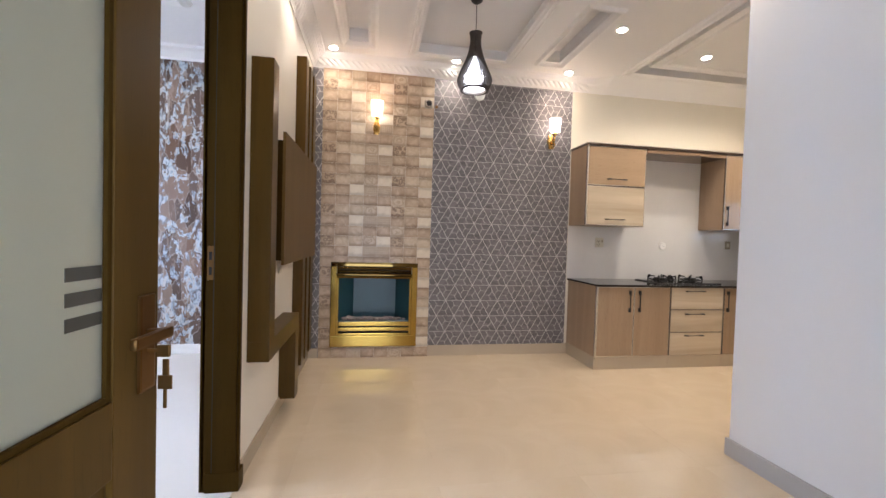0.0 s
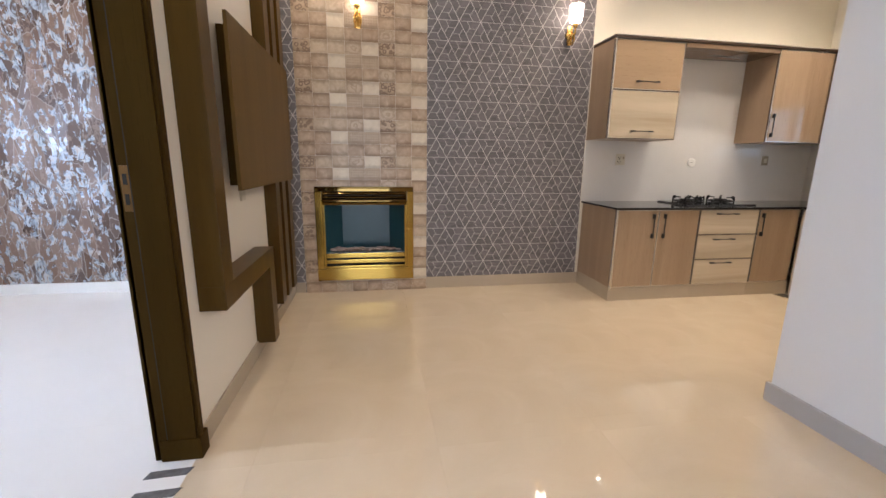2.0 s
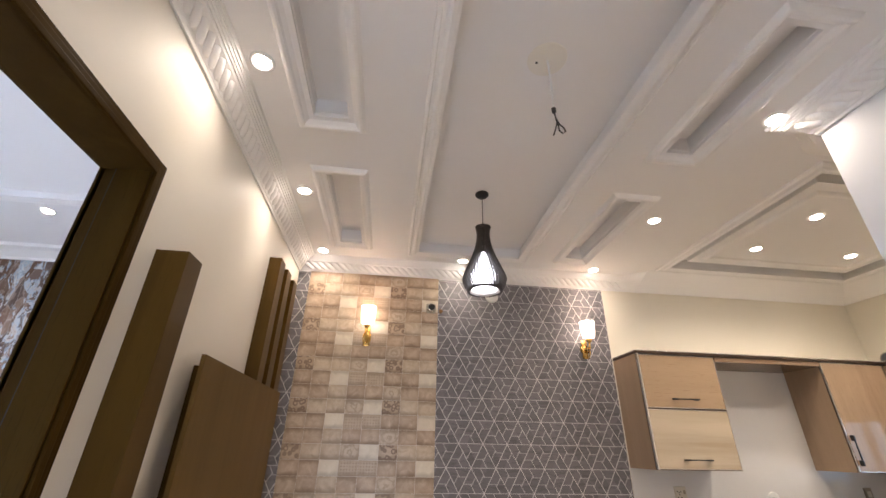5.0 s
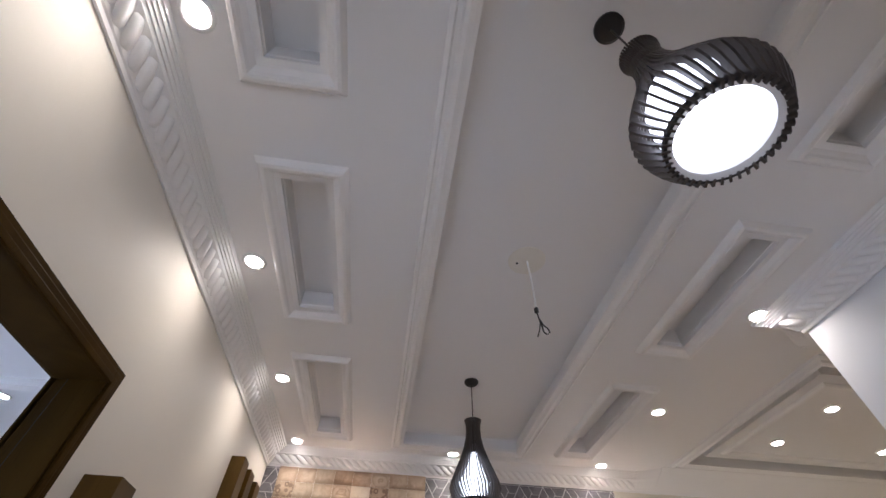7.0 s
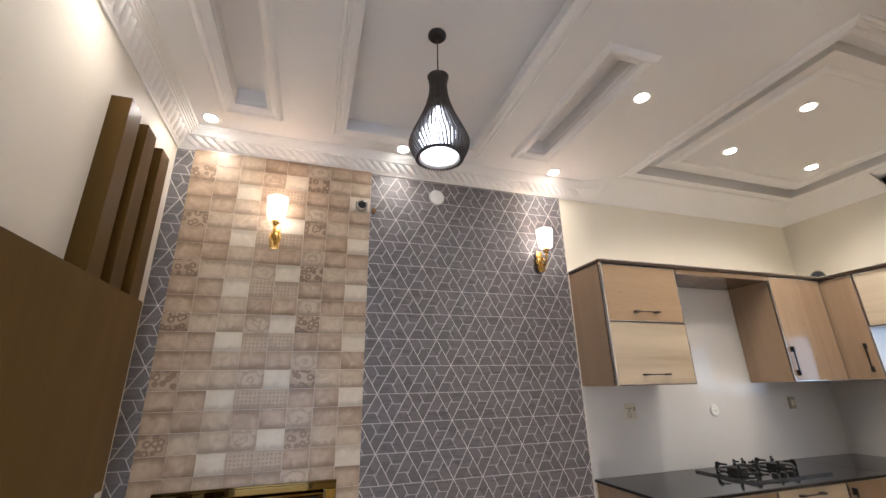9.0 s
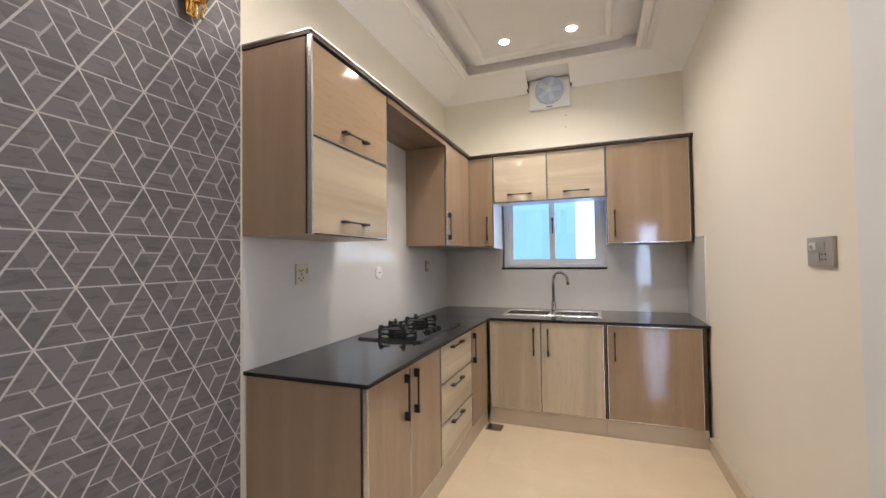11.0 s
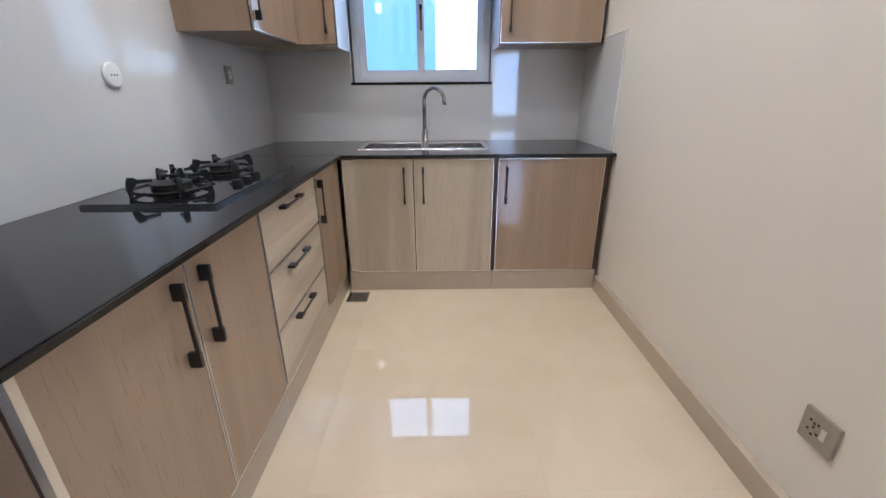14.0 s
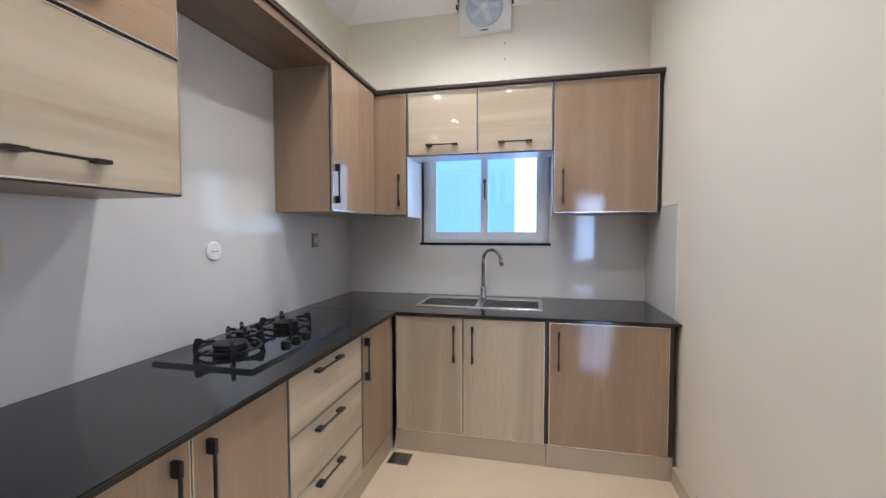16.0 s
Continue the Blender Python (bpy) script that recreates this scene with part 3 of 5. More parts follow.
def blend(rich_at, plain_at, normal):
    """Eases the rich cornice into the plain one between two points of the wall line."""
    bm = bmesh.new()
    rows = []
    for k in range(9):
        t = k / 8
        s = t * t * (3 - 2 * t)
        row = []
        for d, z in RICH:
            flat = max(0.0, min(0.275, (z - PLAIN[0][1]) * 0.27 / (PLAIN[1][1] - PLAIN[0][1])))
            e = d * (1 - s) + flat * s
            row.append(bm.verts.new([rich_at[i] * (1 - t) + plain_at[i] * t + normal[i] * e for i in (0, 1)] + [z]))
        rows.append(row)
    for a, b in zip(rows, rows[1:]):
        for k in range(len(RICH) - 1):
            bm.faces.new((a[k], a[k + 1], b[k + 1], b[k]))
    bmesh.ops.recalc_face_normals(bm, faces=bm.faces)
    part("cornice_run", bm, MOLDING, cornice)


blend((KX - 0.2, YB), (KX + 0.06, YB), (0, -1))
blend((XR + 0.012, YK), (XR + 0.27, YK), (0, 1))


def rope(start, end, normal):
    """Slanted leaf-shaped beads along a wall."""
    verts, faces = [], []
    start, end = Vector(start), Vector(end)
    d = (end - start).normalized()
    n = Vector(normal)
    out = (n * 0.72 + Vector((0, 0, -1)) * 0.70).normalized()
    across = d.cross(out).normalized()
    count = int((end - start).length / 0.062)
    for i in range(count):
        c = start + d * ((i + 0.5) * 0.062)
        base = len(verts)
        for a in range(7):
            s = a / 6 * 2 - 1
            w = 0.031 * (1 - s * s) ** 0.5 + 0.004
            mid = c + across * (s * 0.046) + d * (s * 0.052 - 0.020 * s * s * s)
            for k in range(5):
                t = k / 4 * 2 - 1
                verts.append(mid + d * (w * t) + out * (0.020 * (1 - t * t) * (1 - 0.8 * s * s) - 0.004))
        for a in range(6):
            for k in range(4):
                q = base + a * 5 + k
                faces.append((q, q + 1, q + 6, q + 5))
    data = bpy.data.meshes.new("rope_band")
    data.from_pydata([tuple(v) for v in verts], [], faces)
    for p in data.polygons:
        p.use_smooth = True
    data.materials.append(MOLDING)
    ob = new("rope_band", data)
    ob.parent = cornice
    tagged(ob, "twisted rope relief of the cornice", kind="stuff")


RZ = 3.112
rope((XL + 0.050, YS + 0.05, RZ), (XL + 0.050, YB - 0.05, RZ), (1, 0, 0))
rope((XL + 0.05, YB - 0.050, RZ), (KX - 0.15, YB - 0.050, RZ), (0, -1, 0))
rope((XR - 0.050, YK + 0.03, RZ), (XR - 0.050, YS + 0.05, RZ), (-1, 0, 0))

# side room cornice, doorway side to far corner
side_trim = tagged(new("side_cornice"), "plain white cornice of the side room", "cornice", kind="structure")
part("cornice_run", sweep([(SIDE_X, YS), (SIDE_X, SIDE_Y), (XL - 0.140, SIDE_Y), (XL - 0.140, YS)], [(0.0, 3.10), (0.014, 3.10), (0.02, 3.12), (0.10, 3.165), (0.16, 3.175), (0.17, 3.205)]), MOLDING, side_trim)
part("ceiling_drop", ring_of(-3.2, -1.2, 1.2, 4.15, [(0.0, 3.205), (0.0, 3.15), (0.06, 3.14), (0.10, 3.16), (0.12, 3.205)]), MOLDING, side_trim)

# ---- skirting ----
skirt = tagged(new("baseboard"), "low beige tile skirting along the walls", "skirting", kind="structure")
for r in ((XL, XL + 0.012, DOOR_Y1 + 0.066, YB, 0, 0.10), (1.064, 2.72, YB - 0.012, YB, 0, 0.118), (XL, -0.12, YB - 0.012, YB, 0, 0.10),
          (XR, 4.69, YK, YK + 0.034, 0, 0.098), (XL, XL + 0.012, YS, DOOR_Y0 - 0.066, 0, 0.10)):
    part("skirting_board", boxes(r, bevel=0.003), SKIRTING, skirt)
part("skirting_board", boxes((XR - 0.019, XR, YS, YK + 0.014, 0, 0.107), bevel=0.003), SKIRTING_GREY, skirt, "cool grey skirting tile")
part("skirting_board", boxes((SIDE_X, XL - 0.140, SIDE_Y - 0.014, SIDE_Y, 0, 0.10), bevel=0.003), WHITE_PLASTIC, skirt, "glossy white skirting")

# ---- doorway to the side room ----
J0, J1 = XL - 0.142, XL + 0.016
door_frame = tagged(new("door_frame"), "dark brown stained wooden frame of the side room doorway", "door frame", kind="structure")
part("jamb", boxes((J0, J1, DOOR_Y1, DOOR_Y1 + 0.03, 0, DOOR_Z + 0.03), (J0 + 0.042, J0 + 0.154, DOOR_Y1 - 0.010, DOOR_Y1 - 0.0005, 0.0, DOOR_Z - 0.001), bevel=0.002), DARK_WOOD, door_frame)
part("jamb", boxes((J0, J1, DOOR_Y0 - 0.03, DOOR_Y0, 0, DOOR_Z + 0.03), bevel=0.002), DARK_WOOD, door_frame)
part("head", boxes((J0, J1, DOOR_Y0, DOOR_Y1, DOOR_Z, DOOR_Z + 0.03), bevel=0.002), DARK_WOOD, door_frame)
for face, out in ((XL, 1), (XL - 0.140, -1)):
    for k, (w, t) in enumerate(((0.064, 0.012), (0.045, 0.018), (0.022, 0.024))):
        a, b = sorted((face, face + out * t))
        for y0, y1, z0, z1 in ((DOOR_Y1, DOOR_Y1 + w, 0, DOOR_Z + w), (DOOR_Y0 - w, DOOR_Y0, 0, DOOR_Z + w), (DOOR_Y0, DOOR_Y1, DOOR_Z + 0.001 * k, DOOR_Z + w)):
            part("architrave", boxes((a, b, y0, y1, z0, z1), bevel=0.004), DARK_WOOD, door_frame)
part("plinth_block", boxes((XL - 0.135, XL + 0.028, DOOR_Y1 - 0.012, DOOR_Y1 + 0.066, 0, 0.10), bevel=0.003), DARK_WOOD, door_frame)
part("door_seal", boxes((J0 + 0.0365, J0 + 0.0415, DOOR_Y1 - 0.006, DOOR_Y1 - 0.0005, 0, DOOR_Z - 0.001)), DARK, door_frame, "thin black rubber seal")
strike = part("strike_plate", boxes((-0.361, -0.331, DOOR_Y1 - 0.004, DOOR_Y1 + 0.002, 1.075, 1.245), bevel=0.002), BRONZE, door_frame, "small antique brass strike plate")
for z in (1.100, 1.175):
    part("latch_hole", boxes((-0.353, -0.339, DOOR_Y1 - 0.005, DOOR_Y1, z, z + 0.04)), DARK, strike)

# ---- side room window ----
side_window = tagged(new("window_1"), "white framed side room window full of daylight", "window", kind="structure")
for r in ((SW0, SW0 + 0.06, 0.5, 2.35), (SW1 - 0.06, SW1, 0.5, 2.35), (SW0 + 0.06, SW1 - 0.06, 0.5, 0.56), (SW0 + 0.06, SW1 - 0.06, 2.29, 2.35), (2.29, 2.35, 0.56, 2.29)):
    part("window_frame", boxes((SIDE_X - 0.12, SIDE_X - 0.06, *r), bevel=0.004), FRAME_WHITE, side_window)

# ---- kitchen window ----
window = tagged(new("window_2"), "white aluminium sliding window over the sink, daylight blue", "window", kind="structure")
GX = XW + 0.10
part("window_sill", boxes((XW - 0.012, GX, WY0 - 0.012, WY1 + 0.012, WZ0 - 0.018, WZ0), bevel=0.003), GRANITE, window, "thin black granite sill")
for r in ((WY0, WY0 + 0.045, WZ0, WZ1), (WY1 - 0.045, WY1, WZ0, WZ1), (WY0 + 0.045, WY1 - 0.045, WZ0, WZ0 + 0.035), (WY0 + 0.045, WY1 - 0.045, WZ1 - 0.04, WZ1)):
    part("window_frame", boxes((GX - 0.03, GX + 0.05, *r), bevel=0.004), FRAME_WHITE, window)
mid = 3.89
for y0, y1, gx in ((mid - 0.025, WY1 - 0.045, GX + 0.012), (WY0 + 0.045, mid + 0.03, GX - 0.018)):
    sash = part("sash", boxes((gx, gx + 0.024, y0, y0 + 0.05, WZ0 + 0.036, WZ1 - 0.041), (gx, gx + 0.024, y1 - 0.05, y1, WZ0 + 0.036, WZ1 - 0.041),
                              (gx, gx + 0.024, y0 + 0.05, y1 - 0.05, WZ0 + 0.036, WZ0 + 0.085), (gx, gx + 0.024, y0 + 0.05, y1 - 0.05, WZ1 - 0.09, WZ1 - 0.041), bevel=0.003), FRAME_WHITE, window)
    pane = part("pane", boxes((gx + 0.010, gx + 0.014, y0 + 0.05, y1 - 0.05, WZ0 + 0.085, WZ1 - 0.09)), PANE, sash)
    pane.visible_shadow = False
latch = part("latch", boxes((GX - 0.036, GX - 0.018, mid - 0.012, mid + 0.008, 1.77, 1.80), (GX - 0.03, GX - 0.018, mid - 0.008, mid + 0.004, 1.64, 1.77), bevel=0.003), BLACK, window, "small black sash latch")
for y0, y1 in ((WY0 - 0.004, WY0), (WY1, WY1 + 0.004)):
    part("reveal_edge", boxes((XW - 0.012, GX - 0.03, y0, y1, WZ0, WZ1)), FRAME_WHITE, window)

# ---- entrance door ----
HX, HY, LEN = -0.15, 0.645, 0.972
ang = 3.7


def entrance_door():
    """Leaf along local y from the hinge, its inner face to +x; turned as it stands open."""
    d = new("entrance_door")
    tagged(d, "open dark brown wooden door with a frosted glass panel", "door")

    def p(name, bm, mat, label="", owner=None, smooth=False):
        ob = mesh_object(name, bm, mat, smooth)
        ob.parent = owner or d
        return tagged(ob, label)

    t = 0.02
    st = 0.155
    p("stile", boxes((-t, t, 0, st, 0.01, 2.40), bevel=0.003), BROWN)
    p("stile", boxes((-t, t, LEN - st, LEN, 0.01, 2.40), bevel=0.003), BROWN)
    p("rail", boxes((-t, t, st, LEN - st, 0.01, 0.16), bevel=0.003), BROWN)
    p("rail", boxes((-t, t, st, LEN - st, 0.79, 0.955), bevel=0.003), BROWN)
    p("rail", boxes((-t, t, st, LEN - st, 2.28, 2.40), bevel=0.003), BROWN)
    p("raised_panel", boxes((-0.008, 0.008, st, LEN - st, 0.16, 0.79), (-0.014, 0.014, st + 0.05, LEN - st - 0.05, 0.21, 0.74), bevel=0.005), BROWN)
    p("glazing_bead", boxes((0.006, 0.016, st, st + 0.014, 0.955, 2.28), (0.006, 0.016, LEN - st - 0.014, LEN - st, 0.955, 2.28), (0.006, 0.016, st + 0.014, LEN - st - 0.014, 0.955, 0.969), bevel=0.003), DARK_WOOD)
    g = p("glass_panel", boxes((-0.004, 0.004, st, LEN - st, 0.955, 2.28)), FROSTED, "frosted grey-green glass with clear bars")
    for k in range(3):
        z = 1.122 + 0.047 * k
        p("clear_bar", boxes((0.0045, 0.006, LEN - st - 0.105, LEN - st - 0.014, z, z + 0.026)), CLEAR_BAR, "dark clear bar in the frosting", g)
    h = p("lock_plate", boxes((t, t + 0.008, LEN - 0.080, LEN - 0.020, 0.940, 1.165), bevel=0.007), BRONZE, "antique brass lock plate")
    p("lever", boxes((t + 0.008, t + 0.045, LEN - 0.062, LEN - 0.04, 1.066, 1.086), (t + 0.036, t + 0.052, LEN - 0.165, LEN - 0.026, 1.062, 1.088), bevel=0.006), BRONZE, "", h)
    p("key", boxes((t + 0.008, t + 0.045, LEN - 0.056, LEN - 0.052, 1.03, 1.04), (t + 0.03, t + 0.058, LEN - 0.058, LEN - 0.05, 1.02, 1.048), (t + 0.042, t + 0.056, LEN - 0.056, LEN - 0.052, 0.975, 1.015), (t + 0.034, t + 0.066, LEN - 0.060, LEN - 0.057, 0.945, 0.978), (t + 0.046, t + 0.054, LEN - 0.060, LEN - 0.057, 0.90, 0.945), bevel=0.002), BRONZE, "key left hanging in the lock", h)
    d.matrix_basis = pose(HX, HY, 0, 0, 0, -ang)


entrance_door()
ent = tagged(new("door_frame_1"), "dark brown wooden entrance frame", "door frame", kind="structure")
part("jamb", boxes((EX0, EX0 + 0.015, YS - 0.2, YS + 0.01, 0, EZ), bevel=0.002), DARK_WOOD, ent)
part("jamb", boxes((EX1 - 0.04, EX1, YS - 0.2, YS + 0.01, 0, EZ), bevel=0.002), DARK_WOOD, ent)
part("head", boxes((EX0 + 0.015, EX1 - 0.04, YS - 0.2, YS + 0.01, EZ - 0.04, EZ), bevel=0.002), DARK_WOOD, ent)


# ---- brown wall feature on the left wall ----
FRONT = -0.108
frame_piece = thing("wall_bracket", (XL, 2.945, 0.6), "stepped brown laminate wall bracket with a low ledge", "wall shelf")
part("upright", boxes((XL, FRONT, 2.885, 3.005, 0.712, 2.272), bevel=0.002), BROWN, frame_piece)
part("ledge", boxes((XL, FRONT, 2.885, 3.79, 0.60, 0.712), bevel=0.002), BROWN, frame_piece)
part("leg", boxes((XL, FRONT, 3.67, 3.79, 0.085, 0.60), bevel=0.002), BROWN, frame_piece)
tv = thing("tv_panel", (XL, 4.0, 1.11), "wide brown laminate television panel on the wall", "wall panel")
part("backing", boxes((XL + 0.083, -0.144, 3.44, 4.66, 1.13, 1.95), (XL, XL + 0.083, 3.44, 4.08, 1.13, 1.95), bevel=0.002), DARK_WOOD, tv)
part("face_panel", boxes((-0.144, -0.125, 3.30, 4.70, 1.11, 1.975), bevel=0.002), TV_BROWN, tv)
slat = thing("wall_slat", (XL, 4.195, 0.19), "tall narrow brown laminate slat on the wall", "wall slat", "slats behind the panel")
part("slat_board", boxes((XL, -0.142, 4.13, 4.25, 0.19, 2.81), bevel=0.002), BROWN, slat)
for y in (4.405, 4.63):
    copy_thing(slat, pose(XL, y, 0.19))
outlet = thing("wall_outlet", (XL, 3.62, 1.06), "small ivory outlet under the panel", "socket")
part("faceplate", boxes((XL, XL + 0.012, 3.58, 3.66, 1.03, 1.10), bevel=0.003), PLASTIC, outlet)

# ---- fireplace ----
fire = thing("fireplace", (0.47, 4.97, 0.125), "polished brass electric fireplace with a teal firebox", "fireplace")
O0, O1, OZ0, OZ1 = 0.006, 0.930, 0.122, 1.032
fy = 4.952
part("surround", boxes((O0, O0 + 0.062, fy, 4.972, OZ0 + 0.12, OZ1 - 0.045), (O1 - 0.062, O1, fy, 4.972, OZ0 + 0.12, OZ1 - 0.045),
                       (O0, O1, fy, 4.972, OZ0, OZ0 + 0.12), bevel=0.006), BRASS, fire)
part("header", boxes((O0, O1, fy, 4.972, OZ1 - 0.045, OZ1 - 0.012), (O0, O1, fy - 0.003, 4.972, OZ1 - 0.012, OZ1), bevel=0.005), DARKENED_BRASS, fire, "mirrored brass header, its dark reflections put into the colour")
for a, b in ((0.068, 0.092), (0.842, 0.868)):
    part("inner_frame", boxes((a, b, fy + 0.006, 4.985, 0.243, 0.90), bevel=0.004), BRASS, fire)


def bulge(z0, z1, depth, base=0.002):
    return [(base + depth * math.sin(math.pi * k / 8), z1 + (z0 - z1) * k / 8) for k in range(9)]


hood = part("hood", sweep([(0.074, fy + 0.004), (0.862, fy + 0.004)], bulge(0.955, 0.984, 0.022) + bulge(0.918, 0.950, 0.028) + [(0.034, 0.914), (0.046, 0.905), (0.046, 0.899), (0.020, 0.885), (0.008, 0.862), (-0.02, 0.862), (-0.02, 0.984)]), DARKENED_BRASS, fire, "ribbed mirrored brass hood, its dark reflections put into the colour", smooth=False)
for zz in (0.952, 0.915):
    part("hood_slot", boxes((0.10, 0.836, fy - 0.012, fy + 0.004, zz - 0.004, zz + 0.004)), DARK, hood, "dark slot between the ribs")
part("louvre", boxes((0.092, 0.842, fy + 0.004, 4.985, 0.345, 0.392), bevel=0.006), BRASS, fire)
part("louvre", boxes((0.092, 0.842, fy + 0.001, 4.985, 0.292, 0.330), bevel=0.006), BRASS, fire)
part("louvre", boxes((0.092, 0.842, fy + 0.004, 4.985, 0.243, 0.268), bevel=0.005), BRASS, fire)
part("louvre_gap", boxes((0.066, 0.870, 4.986, 4.995, 0.243, 0.36)), DARK, fire, "dark slot between the louvres")
bx = bmesh.new()
f0 = [bx.verts.new(p) for p in ((0.09, 4.99, 0.392), (0.845, 4.99, 0.392), (0.845, 4.99, 0.885), (0.09, 4.99, 0.885))]
f1 = [bx.verts.new(p) for p in ((0.235, 5.19, 0.40), (0.705, 5.19, 0.40), (0.705, 5.19, 0.885), (0.235, 5.19, 0.885))]
for i in range(4):
    bx.faces.new((f0[i], f0[(i + 1) % 4], f1[(i + 1) % 4], f1[i]))
bx.faces.new(f1)
bmesh.ops.recalc_face_normals(bx, faces=bx.faces)
part("firebox", bx, TEAL, fire, "teal lined firebox")
rng = random.Random(4)
bed = bmesh.new()
for i in range(70):
    s = rng.uniform(0.012, 0.026)
    made = bmesh.ops.create_icosphere(bed, subdivisions=1, radius=s)["verts"]
    off = Vector((rng.uniform(0.15, 0.79), rng.uniform(5.0, 5.06), 0.40 + s * 0.4 + rng.uniform(0, 0.012)))
    for v in made:
        v.co = Vector((v.co.x * 1.5, v.co.y, v.co.z * 0.8)) * rng.uniform(0.8, 1.2) + off
part("ember_bed", bed, EMBER, fire, "bed of pale ember stones")

# ---- pipe stub and covers on the papered wall ----
flue = thing("flue_pipe", (0.998, 4.985, 2.768), "short steel flue pipe stub in the tiled wall", "pipe")
part("collar", boxes((0.955, 1.04, 4.966, 4.974, 2.725, 2.81), bevel=0.003), GREY_PLASTIC, flue)
part("pipe", lathe([(0.036, 4.975), (0.036, 4.92), (0.030, 4.92), (0.030, 4.96)], (0.998, 0, 2.768), "y", 20), STEEL, flue, smooth=True)
part("bore", lathe([(0.0295, 4.955), (0.0295, 4.93)], (0.998, 0, 2.768), "y", 20), DARK, flue)
valve = thing("pipe_valve", (1.085, 5.0, 2.74), "small brass valve beside the flue stub", "valve")
part("valve_body", lathe([(0.012, 4.999), (0.012, 4.965), (0.018, 4.962), (0.018, 4.95)], (1.085, 0, 2.745), "y", 12), BRONZE, valve)
cover = thing("wall_cover", (1.575, 5.0, 2.93), "round white blanking cover high on the wall", "cover plate")
part("disc", lathe([(0.062, 4.999), (0.062, 4.992), (0.054, 4.986)], (1.575, 0, 2.93), "y", 28), WHITE_PLASTIC, cover)
side_cover = thing("wall_cover", (-2.0, SIDE_Y, 3.0), "round white blanking cover on the shard paper", "cover plate")
part("disc", lathe([(0.062, SIDE_Y - 0.001), (0.062, SIDE_Y - 0.008), (0.054, SIDE_Y - 0.014)], (-2.02, 0, 3.03), "y", 28), WHITE_PLASTIC, side_cover)


side_flue = thing("flue_pipe", (-2.36, SIDE_Y, 2.89), "short dark pipe stub in the papered side wall", "pipe")
part("pipe", lathe([(0.042, SIDE_Y), (0.042, SIDE_Y - 0.05), (0.034, SIDE_Y - 0.05), (0.034, SIDE_Y - 0.03)], (-2.36, 0, 2.89), "y", 20), STEEL, side_flue, smooth=True)
part("bore", lathe([(0.0335, SIDE_Y - 0.028), (0.0335, SIDE_Y - 0.04)], (-2.36, 0, 2.89), "y", 20), DARK, side_flue)


# ---- sconces ----
def sconce(x, z):
    """z: the shade's lower edge."""
    s = thing("wall_sconce", (x, YB, z - 0.13), "gilt wall sconce with a lit opal glass shade", "wall lamp", "sconces on the back wall")
    y = 4.87
    part("backplate", lathe([(0.018, 4.999), (0.04, 4.995), (0.036, 4.975), (0.014, 4.965)], (x, 0, z - 0.06), "y", 16), GOLD, s, smooth=True)
    part("backplate", boxes((x - 0.026, x + 0.026, 4.972, 4.985, z - 0.15, z + 0.02), bevel=0.008), GOLD, s)
    arm = part("arm", tube([(x, 4.975, z - 0.07), (x, 4.94, z - 0.105), (x, 4.90, z - 0.105), (x, 4.875, z - 0.075), (x, y, z - 0.02)], 0.009), GOLD, s, smooth=True)
    for k in (-1, 1):
        part("scroll", tube([(x + k * 0.014, 4.975, z - 0.03), (x + k * 0.03, 4.95, z - 0.06), (x + k * 0.032, 4.94, z - 0.10), (x + k * 0.022, 4.95, z - 0.135), (x + k * 0.03, 4.955, z - 0.15)], 0.006), GOLD, s, smooth=True)
    part("cup", lathe([(0.008, z - 0.03), (0.022, z - 0.01), (0.026, z + 0.012), (0.018, z + 0.014)], (x, y, 0), "z", 16), GOLD, s, smooth=True)
    shade = part("shade_cup", lathe([(0.022, z + 0.014), (0.046, z + 0.020), (0.050, z + 0.026), (0.020, z + 0.024)], (x, y, 0), "z", 20), LAMP_SHADE, s, "glowing opal glass shade")
    facets = 10
    for k in range(facets):
        bm = bmesh.new()
        rows = []
        for zz, rr in ((0.026, 0.052), (0.075, 0.058), (0.165, 0.064)):
            row = []
            for off, inner in ((-0.46, 0.0), (0.46, 0.0), (0.46, 0.004), (-0.46, 0.004)):
                a = 2 * math.pi * (k + off) / facets
                row.append(bm.verts.new((x + (rr - inner) * math.cos(a), y + (rr - inner) * math.sin(a), z + zz)))
            rows.append(row)
        for a, b in zip(rows, rows[1:]):
            for i in range(4):
                bm.faces.new((a[i], a[(i + 1) % 4], b[(i + 1) % 4], b[i]))
        bm.faces.new(rows[0])
        bm.faces.new(rows[-1])
        bmesh.ops.recalc_face_normals(bm, faces=bm.faces)
        part("facet", bm, LAMP_SHADE, shade)
    lamp = bpy.data.lights.new("sconce_lamp", "POINT")
    lamp.energy, lamp.color, lamp.shadow_soft_size = 1.1, (1.0, 0.77, 0.58), 0.006
    glowing = new("lamp", lamp)
    glowing.parent = s
    glowing.location = Vector((x, y, z + 0.10)) - Vector(s.location)
    return s


sconce(0.447, 2.555)
sconce(2.428, 2.528)


